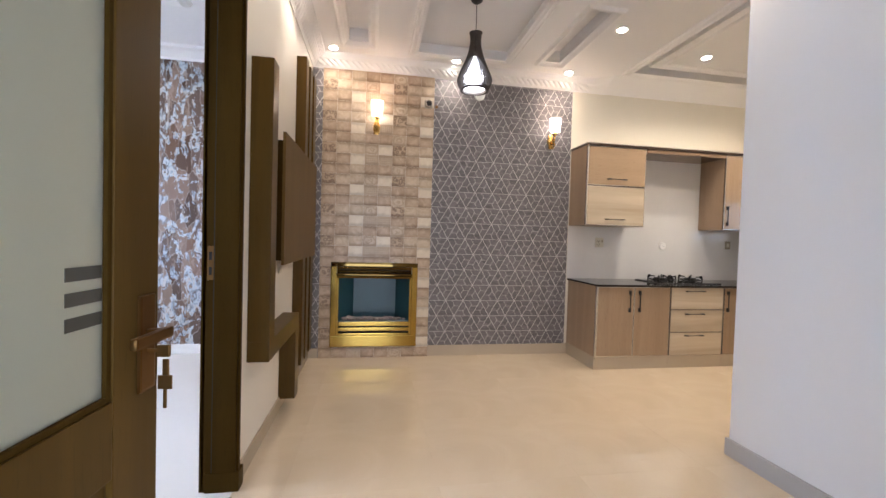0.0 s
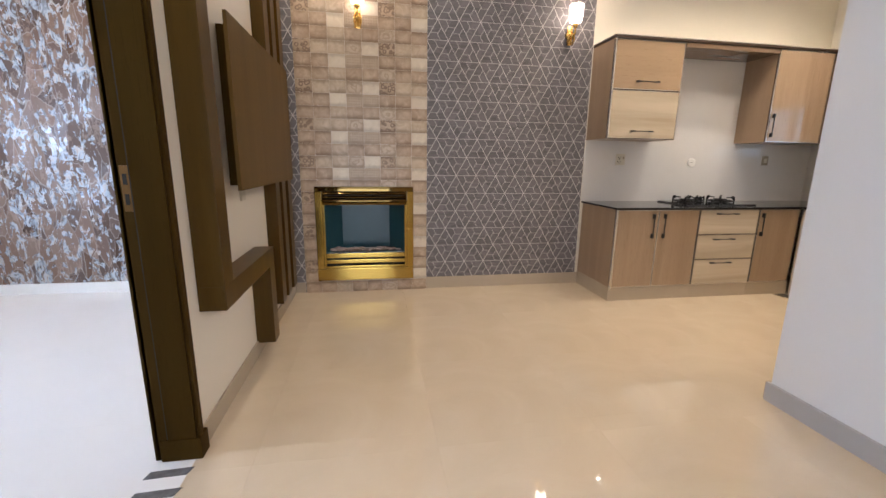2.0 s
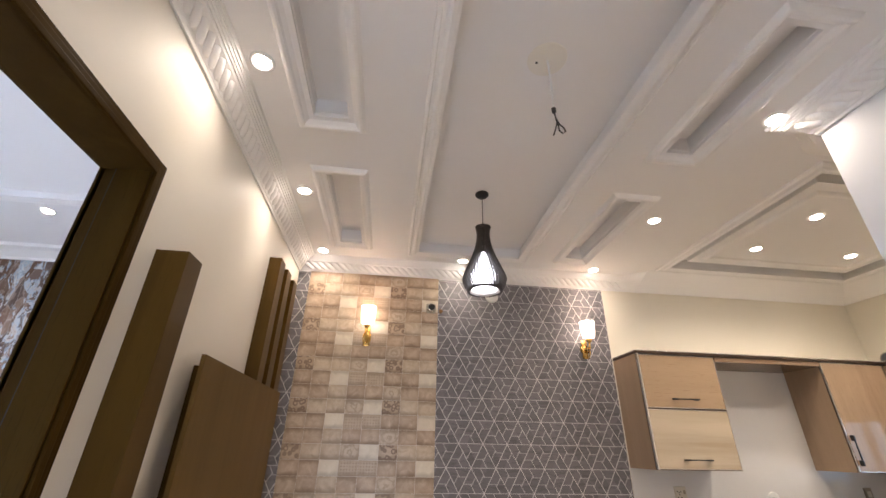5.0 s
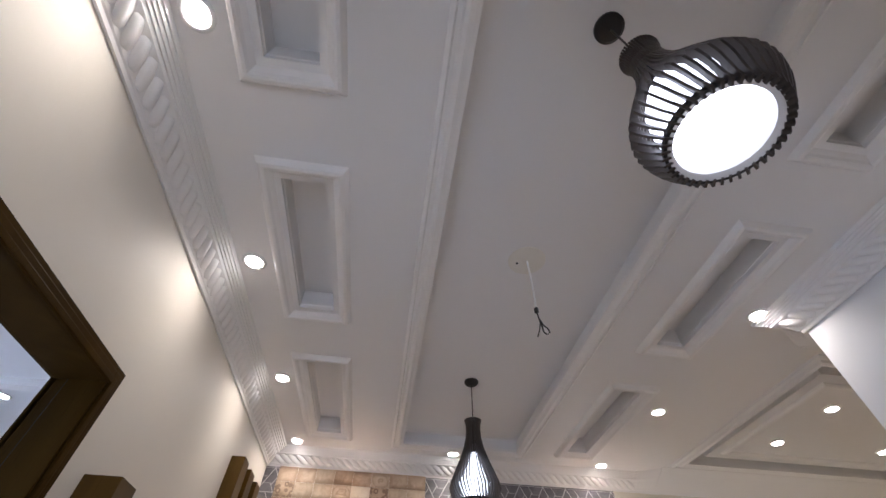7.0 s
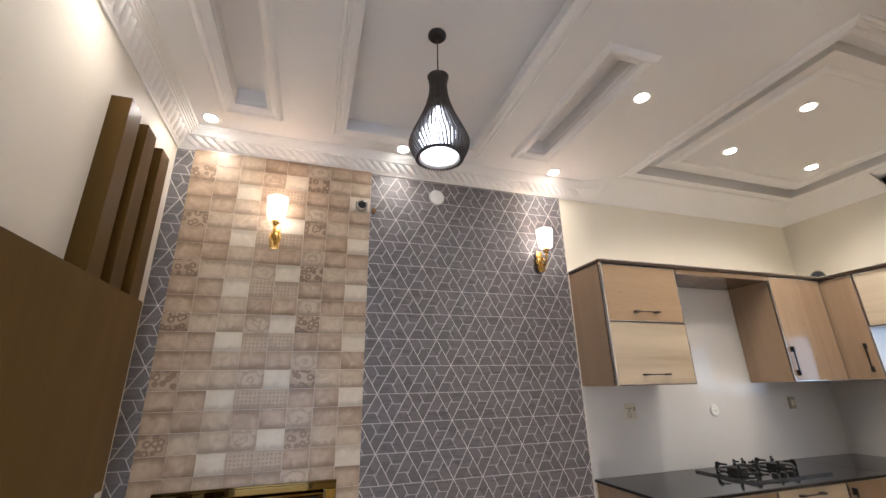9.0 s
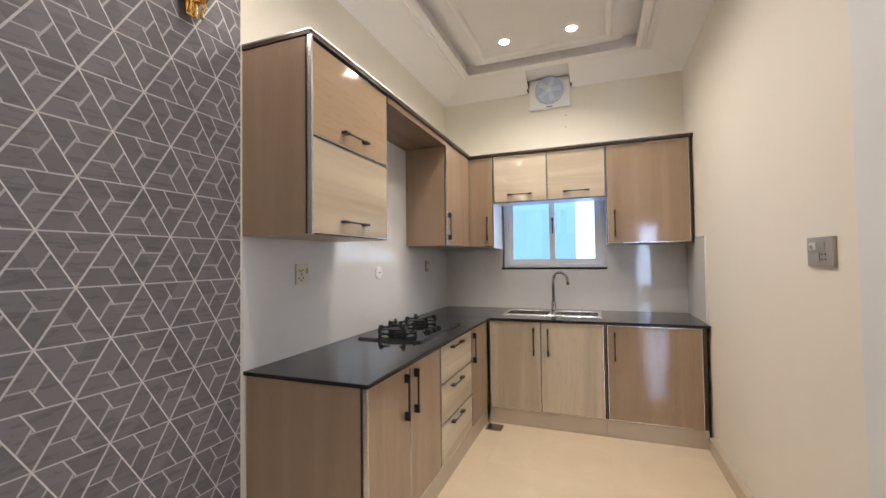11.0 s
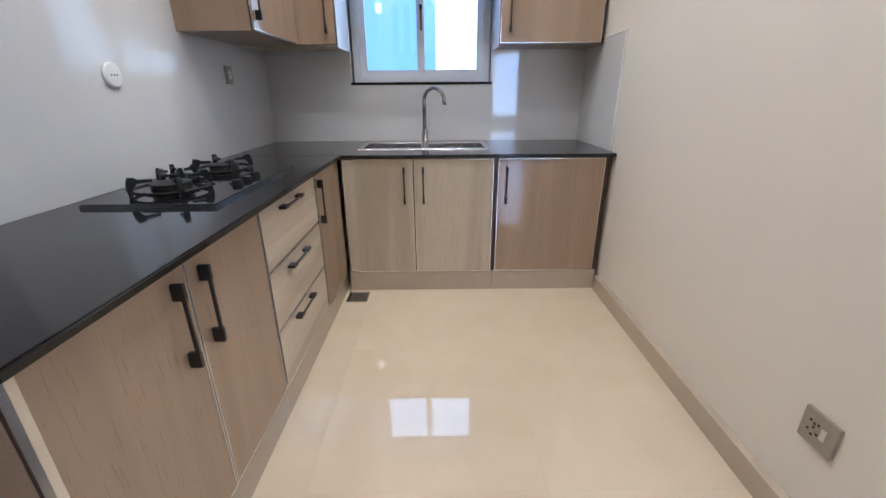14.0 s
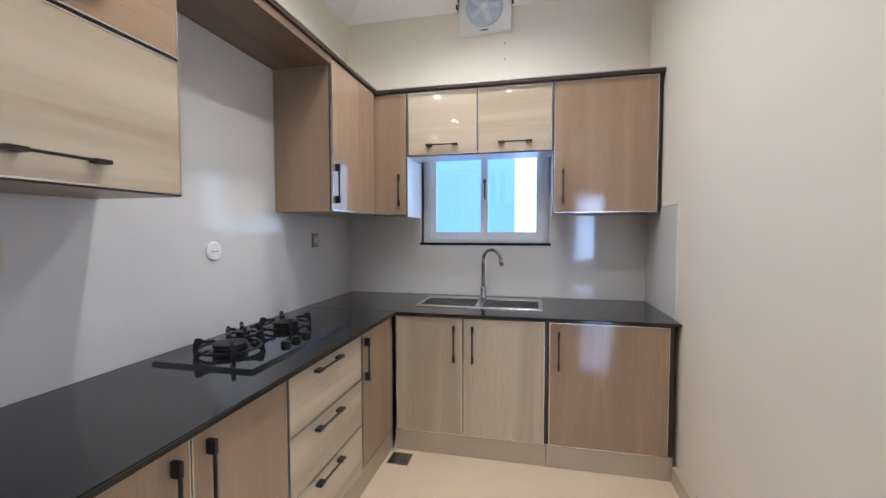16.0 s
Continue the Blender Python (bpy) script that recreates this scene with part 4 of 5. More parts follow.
# ---- pendants ----
def pendant(x, y, drop=0.0):
    p = thing("pendant_lamp", (x, y, CEIL + 0.095), "black slatted vase-shaped pendant lamp, lit white", "pendant lamp", "pendants in the ceiling tray")
    zc = CEIL + 0.095
    part("canopy", lathe([(0.048, zc), (0.048, zc - 0.012), (0.036, zc - 0.024), (0.006, zc - 0.028)], (x, y, 0), "z", 24), BLACK, p, smooth=False)
    part("cord", tube([(x, y, zc - 0.02), (x, y, 2.99 - drop)], 0.003, 6), BLACK, p)
    shape = [(0.056, 3.010), (0.049, 2.985), (0.046, 2.95), (0.050, 2.90), (0.064, 2.84), (0.088, 2.775), (0.122, 2.70), (0.145, 2.645), (0.151, 2.62), (0.143, 2.59), (0.131, 2.565), (0.122, 2.549), (0.117, 2.535)]
    shape = [(r * 0.97, z - drop) for r, z in shape]
    shade = part("shade", lathe([(0.050, 3.0), (0.020, 3.0), (0.020, 2.992), (0.042, 2.96), (0.040, 2.95)], (x, y, -drop), "z", 24), BLACK, p, "slatted black timber shade")
    part("rim", lathe([(0.108, 2.554), (0.108, 2.541), (0.1015, 2.541), (0.1015, 2.554), (0.108, 2.554)], (x, y, -drop), "z", 40, False), BLACK, shade)
    part("collar", lathe([(0.046, 2.985), (0.042, 2.95), (0.044, 2.90), (0.056, 2.845), (0.050, 2.845), (0.038, 2.90), (0.036, 2.985), (0.046, 2.985)], (x, y, -drop), "z", 24, False), BLACK, shade)
    part("glass_edge", lathe([(0.0865, 2.5585), (0.089, 2.548), (0.1015, 2.541), (0.1025, 2.5465), (0.092, 2.556), (0.0865, 2.5585)], (x, y, -drop), "z", 40, False), OPAL, shade, "pale opal glass edge")
    count = 44
    bm = bmesh.new()
    rows = []
    for i, (r, z) in enumerate(shape):
        tw = 0.55 * i / len(shape)
        row = []
        for rr, tt in ((r, -0.0028), (r, 0.0028), (r - 0.017, 0.0028), (r - 0.017, -0.0028)):
            a = tw + tt / max(r, 0.05)
            row.append(bm.verts.new((rr * math.cos(a), rr * math.sin(a), z - zc)))
        rows.append(row)
    for a, b in zip(rows, rows[1:]):
        for k in range(4):
            bm.faces.new((a[k], a[(k + 1) % 4], b[(k + 1) % 4], b[k]))
    bm.faces.new(rows[0])
    bm.faces.new(rows[-1])
    bmesh.ops.recalc_face_normals(bm, faces=bm.faces)
    fin = data_of("fin", bm, FIN_WOOD)
    for i in range(count):
        o = new("fin", fin)
        o.parent = shade
        o.rotation_euler = (0, 0, 2 * math.pi * i / count)
    part("bulb_liner", lathe([(0.012, 2.815), (0.040, 2.805), (0.066, 2.755), (0.092, 2.69), (0.098, 2.63), (0.096, 2.59), (0.086, 2.558), (0.05, 2.555)], (x, y, -drop), "z", 32), LAMP_BULB, p, "glowing white inner globe", smooth=True)
    return p


pendant(1.234, 3.827)
pendant(1.270, 1.616, 0.022)


# ---- downlights ----
def downlight(x, y, z):
    d = thing("downlight", (x, y, z), "round recessed ceiling downlight, lit warm white", "downlight", "ceiling downlights")
    part("ring", lathe([(0.056, z + 0.002), (0.056, z - 0.004), (0.044, z - 0.008), (0.040, z - 0.004)], (x, y, 0), "z", 28), WHITE_PLASTIC, d, smooth=True)
    lamp = bpy.data.lights.new("downlight_lamp", "AREA")
    lamp.shape, lamp.size, lamp.energy, lamp.color, lamp.spread = "DISK", 0.08, 4.6, (1.0, 0.86, 0.68), radians(138)
    glowing = new("lamp", lamp)
    glowing.parent = d
    glowing.location = (0, 0, -0.014)
    part("diffuser", lathe([(0.036, z - 0.002), (0.036, z - 0.009), (0.028, z - 0.010)], (x, y, 0), "z", 28), LAMP_LED, d, "glowing diffuser")
    return d


first = downlight(0.0, 3.827, CEIL)
weak = next(o.data for o in first.children if o.type == "LIGHT").copy()
weak.energy = 1.1
faint = weak.copy()
faint.energy = 1.5


def weaken(d, lamp):
    for o in d.children:
        if o.type == "LIGHT":
            o.data = lamp


for p in ((0.003, 4.77), (-0.01, 2.79), (-0.01, 1.74), (2.547, 2.773), (2.547, 3.832), (2.53, 4.79), (2.547, 1.74), (1.262, 4.79)):
    other = copy_thing(first, pose(*p, CEIL))
    if p[1] > 4.5 or p[0] < 0.1 or p[1] < 3.0:
        weaken(other, weak if p[1] > 4.5 else faint)
for p in ((3.687, 3.615), (3.687, 4.158), (4.596, 4.157), (4.596, 3.622)):
    copy_thing(first, pose(*p, CEIL + 0.015))
for p in ((-2.0, 4.43), (-2.0, 2.6), (-3.5, 4.43)):
    copy_thing(first, pose(*p, 3.2))
weaken(first, faint)

# ---- bare wire and patch in the ceiling tray ----
patch = thing("ceiling_patch", (1.295, 2.67, CEIL + 0.095), "rough round plaster patch with two screw holes", "ceiling patch")
zc = CEIL + 0.095
part("plaster", lathe([(0.095, zc + 0.001), (0.09, zc - 0.002), (0.03, zc - 0.003)], (1.295, 2.67, 0), "z", 26), plain("bare plaster", (0.79, 0.76, 0.69), 0.7, 0, 0.06, 12), patch)
part("screw_hole", lathe([(0.006, zc - 0.002), (0.006, zc - 0.006)], (1.25, 2.69, 0), "z", 10), DARK, patch)
wire = thing("loose_wire", (1.297, 2.672, zc), "bare black lamp wire on a white cord from the ceiling", "wire")
part("cord", tube([(1.297, 2.672, zc), (1.300, 2.674, 3.12), (1.298, 2.678, 2.985)], 0.0045, 8), WHITE_PLASTIC, wire, "thin white cord")
part("sleeve", lathe([(0.005, 2.99), (0.010, 2.985), (0.010, 2.965), (0.005, 2.958)], (1.298, 2.678, 0), "z", 12), BLACK, wire)
part("strand", tube([(1.298, 2.678, 2.965), (1.304, 2.68, 2.93), (1.318, 2.682, 2.90), (1.336, 2.684, 2.885), (1.342, 2.684, 2.865), (1.328, 2.684, 2.853), (1.314, 2.684, 2.866), (1.312, 2.682, 2.89), (1.306, 2.68, 2.92)], 0.0035, 6), BLACK, wire)
part("strand", tube([(1.299, 2.678, 2.955), (1.306, 2.68, 2.91), (1.298, 2.681, 2.875), (1.284, 2.682, 2.835)], 0.003, 6), BLACK, wire)


# ---- kitchen cabinets ----
def turn_box(face, a0, a1, d0, d1, z0, z1):
    """A box from a cabinet's own terms: a along the front, d out of the front plane. face: ('y', 4.375) looks to -y, ('x', 4.70) to -x."""
    axis, at = face
    lo, hi = at - d1, at - d0
    return (a0, a1, lo, hi, z0, z1) if axis == "y" else (lo, hi, a0, a1, z0, z1)


def handle(face, a, z, owner, upright, length=0.225):
    """A black bar handle with two broad feet."""
    h = length / 2
    rows = []
    for k in (-1, 1):
        c = k * (h - 0.021)
        span = (c - 0.021, c + 0.021)
        if upright:
            rows.append(turn_box(face, a - 0.0065, a + 0.0065, 0.001, 0.031, z + span[0], z + span[1]))
        else:
            rows.append(turn_box(face, a + span[0], a + span[1], 0.001, 0.030, z - 0.006, z + 0.006))
    if upright:
        rows.append(turn_box(face, a - 0.0045, a + 0.0045, 0.020, 0.029, z - h + 0.01, z + h - 0.01))
    else:
        rows.append(turn_box(face, a - h + 0.01, a + h - 0.01, 0.020, 0.028, z - 0.004, z + 0.004))
    return part("handle", boxes(*rows, bevel=0.003), BLACK, owner, "black metal bar handle")


def front(name, face, a0, a1, z0, z1, mat, owner, label=""):
    """A door or drawer front with a bright metal edge."""
    g = 0.0015
    t = 0.005
    d = part(name, boxes(turn_box(face, a0 + g + t, a1 - g - t, -0.017, 0.0, z0 + g + t, z1 - g - t), bevel=0.001), mat, owner, label)
    part("edge_trim", boxes(turn_box(face, a0 + g, a0 + g + t, -0.017, 0.0015, z0 + g, z1 - g), turn_box(face, a1 - g - t, a1 - g, -0.017, 0.0015, z0 + g, z1 - g),
                            turn_box(face, a0 + g + t, a1 - g - t, -0.017, 0.0015, z0 + g, z0 + g + t), turn_box(face, a0 + g + t, a1 - g - t, -0.017, 0.0015, z1 - g - t, z1 - g)), ALU, d)
    return d


def cabinet(name, face, a0, a1, depth, z0, z1, label, body=None, kick=True, group=""):
    axis, at = face
    mid_a = (a0 + a1) / 2
    base = (mid_a, at, 0 if kick else z0) if axis == "y" else (at, mid_a, 0 if kick else z0)
    c = thing(name, base, label, "cabinet", group)
    part("body", boxes(turn_box(face, a0, a1, -depth, -0.0175, z0, z1), bevel=0.001), body or OAK_SIDE, c)
    part("reveal", boxes(turn_box(face, a0 + 0.001, a1 - 0.001, -0.0174, -0.012, z0 + 0.001, z1 - 0.001)), GAP, c, "dark gap behind the fronts")
    if kick:
        part("plinth", boxes(turn_box(face, a0, a1, -depth, -0.010, 0, z0 - 0.001)), SKIRTING, c, "beige tiled plinth")
    return c


FB, FW = ("y", 4.372), ("x", 4.700)      # base fronts, back run and window run
BZ0, BZ1 = 0.135, 0.871
c = cabinet("base_cabinet", FB, 2.718, 3.577, 0.62, BZ0, BZ1, "oak laminate base cabinet with two doors", group="base cabinets")
d = front("door", FB, 2.735, 3.150, BZ0, BZ1 - 0.006, OAK_V, c)
handle(FB, 3.094, 0.717, d, True)
d = front("door", FB, 3.152, 3.572, BZ0, BZ1 - 0.006, OAK_V, c)
handle(FB, 3.206, 0.717, d, True)
part("end_trim", boxes((2.712, 2.724, 4.352, 4.372, 0.115, BZ1 - 0.002), bevel=0.001), ALU, c, "bright metal corner strip")

c = cabinet("base_cabinet", FB, 3.579, 4.228, 0.62, BZ0, BZ1, "pale ash drawer cabinet with three drawers", group="base cabinets")
for z0, z1, hz in ((0.628, BZ1 - 0.006, 0.826), (0.385, 0.626, 0.582), (BZ0, 0.383, 0.350)):
    d = front("drawer", FB, 3.583, 4.224, z0, z1, ASH_H, c)
    handle(FB, 3.868, hz, d, False)
c = cabinet("base_cabinet", FB, 4.230, 4.715, 0.62, BZ0, BZ1, "narrow oak laminate corner base cabinet", group="base cabinets")
d = front("door", FB, 4.234, 4.690, BZ0, BZ1 - 0.006, OAK_V, c)
handle(FB, 4.268, 0.718, d, True)

c = cabinet("base_cabinet", FW, 3.428, 4.355, 0.72, BZ0, 0.70, "pale ash sink cabinet with two doors", group="base cabinets")
part("top_rail", boxes((4.7175, 4.74, 3.428, 4.355, 0.70, BZ1), bevel=0.001), GAP, c)
d = front("door", FW, 3.922, 4.350, BZ0, BZ1 - 0.006, ASH_V, c)
handle(FW, 3.977, 0.706, d, True)
d = front("door", FW, 3.436, 3.919, BZ0, BZ1 - 0.006, ASH_V, c)
handle(FW, 3.862, 0.706, d, True)
c = cabinet("base_cabinet", FW, 2.745, 3.426, 0.72, BZ0, BZ1, "oak laminate base cabinet with one door", group="base cabinets")
d = front("door", FW, 2.772, 3.414, BZ0, BZ1 - 0.006, OAK_V, c)
handle(FW, 3.360, 0.703, d, True)

# wall cabinets
UB, UW = ("y", 4.625), ("x", 5.085)
UZ0, UZ1 = 1.508, 2.372
c = cabinet("wall_cabinet", UB, 2.700, 3.412, 0.375, UZ0, UZ1, "wall cabinet with an oak and an ash flap", kick=False, group="wall cabinets")
d = front("flap", UB, 2.712, 3.402, 1.946, UZ1 - 0.004, OAK_H, c)
handle(UB, 3.055, 2.016, d, False)
d = front("flap", UB, 2.712, 3.402, UZ0 + 0.004, 1.938, ASH_H, c, "pale ash flap with level grain")
handle(UB, 3.045, 1.578, d, False)
part("end_trim", boxes((2.697, 2.709, 4.606, 4.628, UZ0, UZ1), bevel=0.001), ALU, c)
c = cabinet("wall_cabinet", UB, 4.420, 5.083, 0.375, UZ0, UZ1, "oak laminate wall cabinet beside the hob", kick=False, group="wall cabinets")
d = front("door", UB, 4.424, 5.050, UZ0 + 0.003, UZ1 - 0.004, OAK_V, c)
handle(UB, 4.456, 1.668, d, True)
c = cabinet("wall_cabinet", UW, 4.392, 4.648, 0.35, UZ0, UZ1, "narrow oak laminate corner wall cabinet", kick=False, group="wall cabinets")
d = front("door", UW, 4.396, 4.645, UZ0 + 0.003, UZ1 - 0.004, OAK_V, c)
handle(UW, 4.452, 1.684, d, True)
c = cabinet("wall_cabinet", UW, 3.388, 4.390, 0.25, 1.922, UZ1, "low wall cabinet with two ash flaps over the window", body=FRAME_WHITE, kick=False, group="wall cabinets")
d = front("flap", UW, 3.890, 4.386, 1.926, UZ1 - 0.004, ASH_Y, c)
handle(UW, 4.136, 1.994, d, False)
d = front("flap", UW, 3.392, 3.887, 1.926, UZ1 - 0.004, ASH_Y, c)
handle(UW, 3.634, 1.992, d, False)
c = cabinet("wall_cabinet", UW, 2.732, 3.386, 0.35, UZ0, UZ1, "oak laminate wall cabinet beside the window", kick=False, group="wall cabinets")
d = front("door", UW, 2.750, 3.382, UZ0 + 0.003, UZ1 - 0.004, OAK_V, c)
handle(UW, 3.322, 1.686, d, True)

for y0, y1 in ((4.3885, 4.3915), (3.3865, 3.3875)):
    board = thing("side_board", (5.26, y0, UZ0), "white laminate side board beside the window", "side board")
    part("board", boxes((5.09, XW - 0.001, y0, y1, UZ0 - 0.012, 1.921)), FRAME_WHITE, board)

canopy = thing("cabinet_canopy", (3.92, 4.8, UZ1), "thin oak canopy board bridging the wall cabinets, shade put into its colour", "canopy board")
part("board", boxes((3.413, 4.419, 4.64, 4.999, 2.330, 2.370), bevel=0.001), SHADE_OAK, canopy)
part("fascia", boxes((3.413, 4.419, 4.622, 4.640, 2.330, 2.370), bevel=0.001), SHADE_OAK, canopy)
band = thing("cabinet_cornice", (4.0, 4.7, UZ1), "dark top band along the wall cabinets with a bright edge", "cabinet trim")
part("top_band", boxes((2.694, 5.062, 4.610, 4.998, 2.374, 2.392), (5.062, 5.432, 2.722, 4.998, 2.374, 2.392), bevel=0.002), GAP, band)
part("bright_edge", boxes((2.692, 5.058, 4.606, 4.998, 2.3925, 2.400), (5.058, 5.432, 2.722, 4.998, 2.3925, 2.400), bevel=0.001), ALU, band)

# ---- worktop with its cut-outs ----
SINK = (4.900, 5.318, 3.447, 4.284)
BOWL = ((4.935, 5.240, 3.888, 4.258), (4.935, 5.240, 3.473, 3.843))


worktop = thing("worktop", (4.0, 4.67, 0.872), "polished black granite worktop round the kitchen corner", "worktop")
run = part("back_slab", boxes((2.702, 4.679, 4.346, YB - 0.001, 0.872, 0.890), bevel=0.004), GRANITE, worktop)
run = part("window_slab", stepped([4.6795, 4.925, 5.25, XW - 0.001], [YK + 0.001, 3.463, 4.268, YB - 0.001], lambda x, y: None if 4.925 < x < 5.25 and 3.463 < y < 4.268 else 0.890, 0.872), GRANITE, worktop)
bev = run.modifiers.new("edge", "BEVEL")
bev.width, bev.segments, bev.limit_method = 0.004, 2, "ANGLE"
part("front_lip", boxes((2.702, 4.690, 4.340, 4.3455, 0.8735, 0.8885), bevel=0.002), GRANITE, worktop)

# ---- sink and tap ----
sink = thing("kitchen_sink", (5.1, 3.87, 0.89), "stainless steel double bowl sink set in the worktop", "sink")


def sink_height(x, y):
    for a, b, c, d in BOWL:
        if a < x < b and c < y < d:
            return 0.755
    return 0.8975


rim = part("basin", stepped([*SINK[:2], *BOWL[0][:2]], [*SINK[2:], *BOWL[0][2:], *BOWL[1][2:]], sink_height, 0.748), STEEL, sink)
bev = rim.modifiers.new("edge", "BEVEL")
bev.width, bev.segments, bev.limit_method = 0.006, 3, "ANGLE"
for a, b, cc, d in BOWL:
    part("strainer", lathe([(0.04, 0.7555), (0.04, 0.759), (0.034, 0.757)], ((a + b) / 2, (cc + d) / 2, 0), "z", 20), CHROME, sink)
tap = thing("kitchen_tap", (5.268, 3.868, 0.8975), "tall satin chrome swan neck kitchen tap", "tap")
part("base", lathe([(0.028, 0.8975), (0.028, 0.905), (0.023, 0.91), (0.022, 0.972), (0.016, 0.985)], (5.268, 3.868, 0), "z", 20), CHROME, tap, smooth=True)
arc = [(5.268, 3.868, 0.97), (5.268, 3.868, 1.18)]
for k in range(1, 12):
    a = math.pi * k / 11
    arc.append((5.268 - 0.07 * (1 - math.cos(a)) * 0.6, 3.868 - 0.068 * (1 - math.cos(a)), 1.18 + 0.078 * math.sin(a)))
arc.append((arc[-1][0] - 0.002, arc[-1][1] - 0.006, 1.145))
part("spout", tube(arc, 0.0135, 12), CHROME, tap, smooth=True)
part("lever", tube([(5.25, 3.868, 0.955), (5.215, 3.868, 0.965), (5.185, 3.868, 0.985)], 0.006, 8), CHROME, tap, smooth=True)

# ---- gas hob ----
hob = thing("gas_hob", (3.95, 4.71, 0.89), "black glass gas hob with iron pan supports", "hob")
H0, H1, HY0, HY1 = 3.530, 4.285, 4.478, 4.910
part("glass_plate", boxes((H0, H1, HY0, HY1, 0.893, 0.903), bevel=0.003), BLACK_GLASS, hob)
part("steel_rim", boxes((H0 - 0.003, H1 + 0.003, HY0 - 0.003, HY0 + 0.004, 0.8905, 0.8995), (H0 - 0.003, H1 + 0.003, HY1 - 0.004, HY1 + 0.003, 0.8905, 0.8995),
                        (H0 - 0.003, H0 + 0.004, HY0 + 0.004, HY1 - 0.004, 0.8905, 0.8995), (H1 - 0.004, H1 + 0.003, HY0 + 0.004, HY1 - 0.004, 0.8905, 0.8995)), DARK_RIM, hob)


DARK_STEEL = plain("burnt steel", (0.035, 0.033, 0.031), 0.28, 1.0)


def burner(x, y, r, high):
    z = 0.903
    b = part("burner", lathe([(r * 1.25, z), (r * 1.25, z + 0.004), (r, z + 0.008), (r * 0.95, z + high * 0.55), (r * 1.02, z + high * 0.6), (r * 0.98, z + high * 0.8), (r * 0.5, z + high * 0.86)], (x, y, 0), "z", 28), DARK_STEEL, hob, smooth=False)
    part("burner_cap", lathe([(r * 1.0, z + high * 0.80), (r * 1.0, z + high * 0.95), (r * 0.7, z + high), (r * 0.2, z + high * 1.02)], (x, y, 0), "z", 28), IRON, b)
    part("igniter", tube([(x + r * 0.9, y + r * 0.9, z), (x + r * 0.9, y + r * 0.9, z + high + 0.016)], 0.003, 6), IRON, b)
    reach = r * 1.62 + 0.012
    for k in range(4):
        a = math.pi / 4 + k * math.pi / 2
        ux, uy = math.cos(a), math.sin(a)
        outline = [(1.00, 0.0), (1.09, 0.0), (1.13, high * 0.7), (1.08, high + 0.020), (1.02, high + 0.030), (0.88, high + 0.028), (0.80, high + 0.020), (0.46, high + 0.017),
                   (0.46, high + 0.008), (0.84, high + 0.008), (0.97, high * 0.75), (1.00, high * 0.3)]
        blade = bmesh.new()
        rims = [[blade.verts.new((x + ux * q * reach - uy * w, y + uy * q * reach + ux * w, z + h)) for q, h in outline] for w in (-0.0075, 0.0075)]
        blade.faces.new(rims[0])
        blade.faces.new(rims[1])
        for i in range(len(outline)):
            j = (i + 1) % len(outline)
            blade.faces.new((rims[0][i], rims[0][j], rims[1][j], rims[1][i]))
        bmesh.ops.recalc_face_normals(blade, faces=blade.faces)
        part("pan_support", blade, IRON, b)
    ring = [(x + math.cos(q) * reach, y + math.sin(q) * reach, z + high * 0.42) for q in (2 * math.pi * k / 28 for k in range(29))]
    part("support_ring", tube(ring, 0.006, 6), IRON, b)


burner(3.715, 4.725, 0.066, 0.036)
burner(4.115, 4.735, 0.062, 0.036)
burner(3.915, 4.825, 0.032, 0.028)
for x in (3.83, 3.91, 3.99):
    part("control_knob", lathe([(0.021, 0.903), (0.020, 0.918), (0.016, 0.922)], (x, 4.545, 0), "z", 18), IRON, hob)

# ---- extractor fan high on the window wall ----
fan = thing("extractor_fan", (XW, 3.878, 2.89), "white square extractor fan with a blue-tinted round guard", "extractor fan")
part("housing", boxes((XW - 0.045, XW, 3.685, 4.072, 2.89, 3.175), bevel=0.006), WHITE_PLASTIC, fan)
part("tray", boxes((XW - 0.050, XW - 0.002, 3.682, 4.075, 2.878, 2.905), bevel=0.004), WHITE_PLASTIC, fan)
part("guard", lathe([(0.138, XW - 0.044), (0.138, XW - 0.056), (0.128, XW - 0.062), (0.02, XW - 0.066)], (0, 3.88, 3.055), "x", 40), plain("tinted fan guard", (0.60, 0.68, 0.80), 0.12, 0.0, 0.3, 8), fan, "pale blue translucent guard", smooth=True)
FAN_BLADE = plain("fan blade", (0.66, 0.73, 0.83), 0.25)
for k in range(5):
    a = 2 * math.pi * k / 5 + 0.3
    cy2, cz2 = 3.88 + 0.07 * math.cos(a), 3.055 + 0.07 * math.sin(a)
    b = boxes((XW - 0.0685, XW - 0.0645, 3.88 - 0.022, 3.88 + 0.022, 3.055 + 0.02, 3.055 + 0.115), bevel=0.001)
    bmesh.ops.rotate(b, verts=b.verts, cent=(XW, 3.88, 3.055), matrix=Matrix.Rotation(a, 3, "X"))
    part("blade", b, FAN_BLADE, fan)
part("hub", lathe([(0.026, XW - 0.064), (0.024, XW - 0.073), (0.010, XW - 0.076)], (0, 3.88, 3.055), "x", 18), WHITE_PLASTIC, fan)
part("name_bar", boxes((XW - 0.0515, XW - 0.0495, 3.85, 3.91, 2.888, 2.896)), DARK, fan)
for y in (3.66, 4.078):
    slot = part("slot_edge", boxes((XW - 0.06, XW - 0.001, y + 0.004, y + 0.016, 3.075, 3.175)), DARK, fan, "dark notch beside the fan")
hole = thing("wall_plug", (XW, 3.73, 2.68), "two small screw plugs under the fan", "screw plug")
for z in (2.80, 2.683):
    part("plug_hole", lathe([(0.006, XW), (0.006, XW - 0.003)], (0, 3.731, z), "x", 10), GREY_PLASTIC, hole)


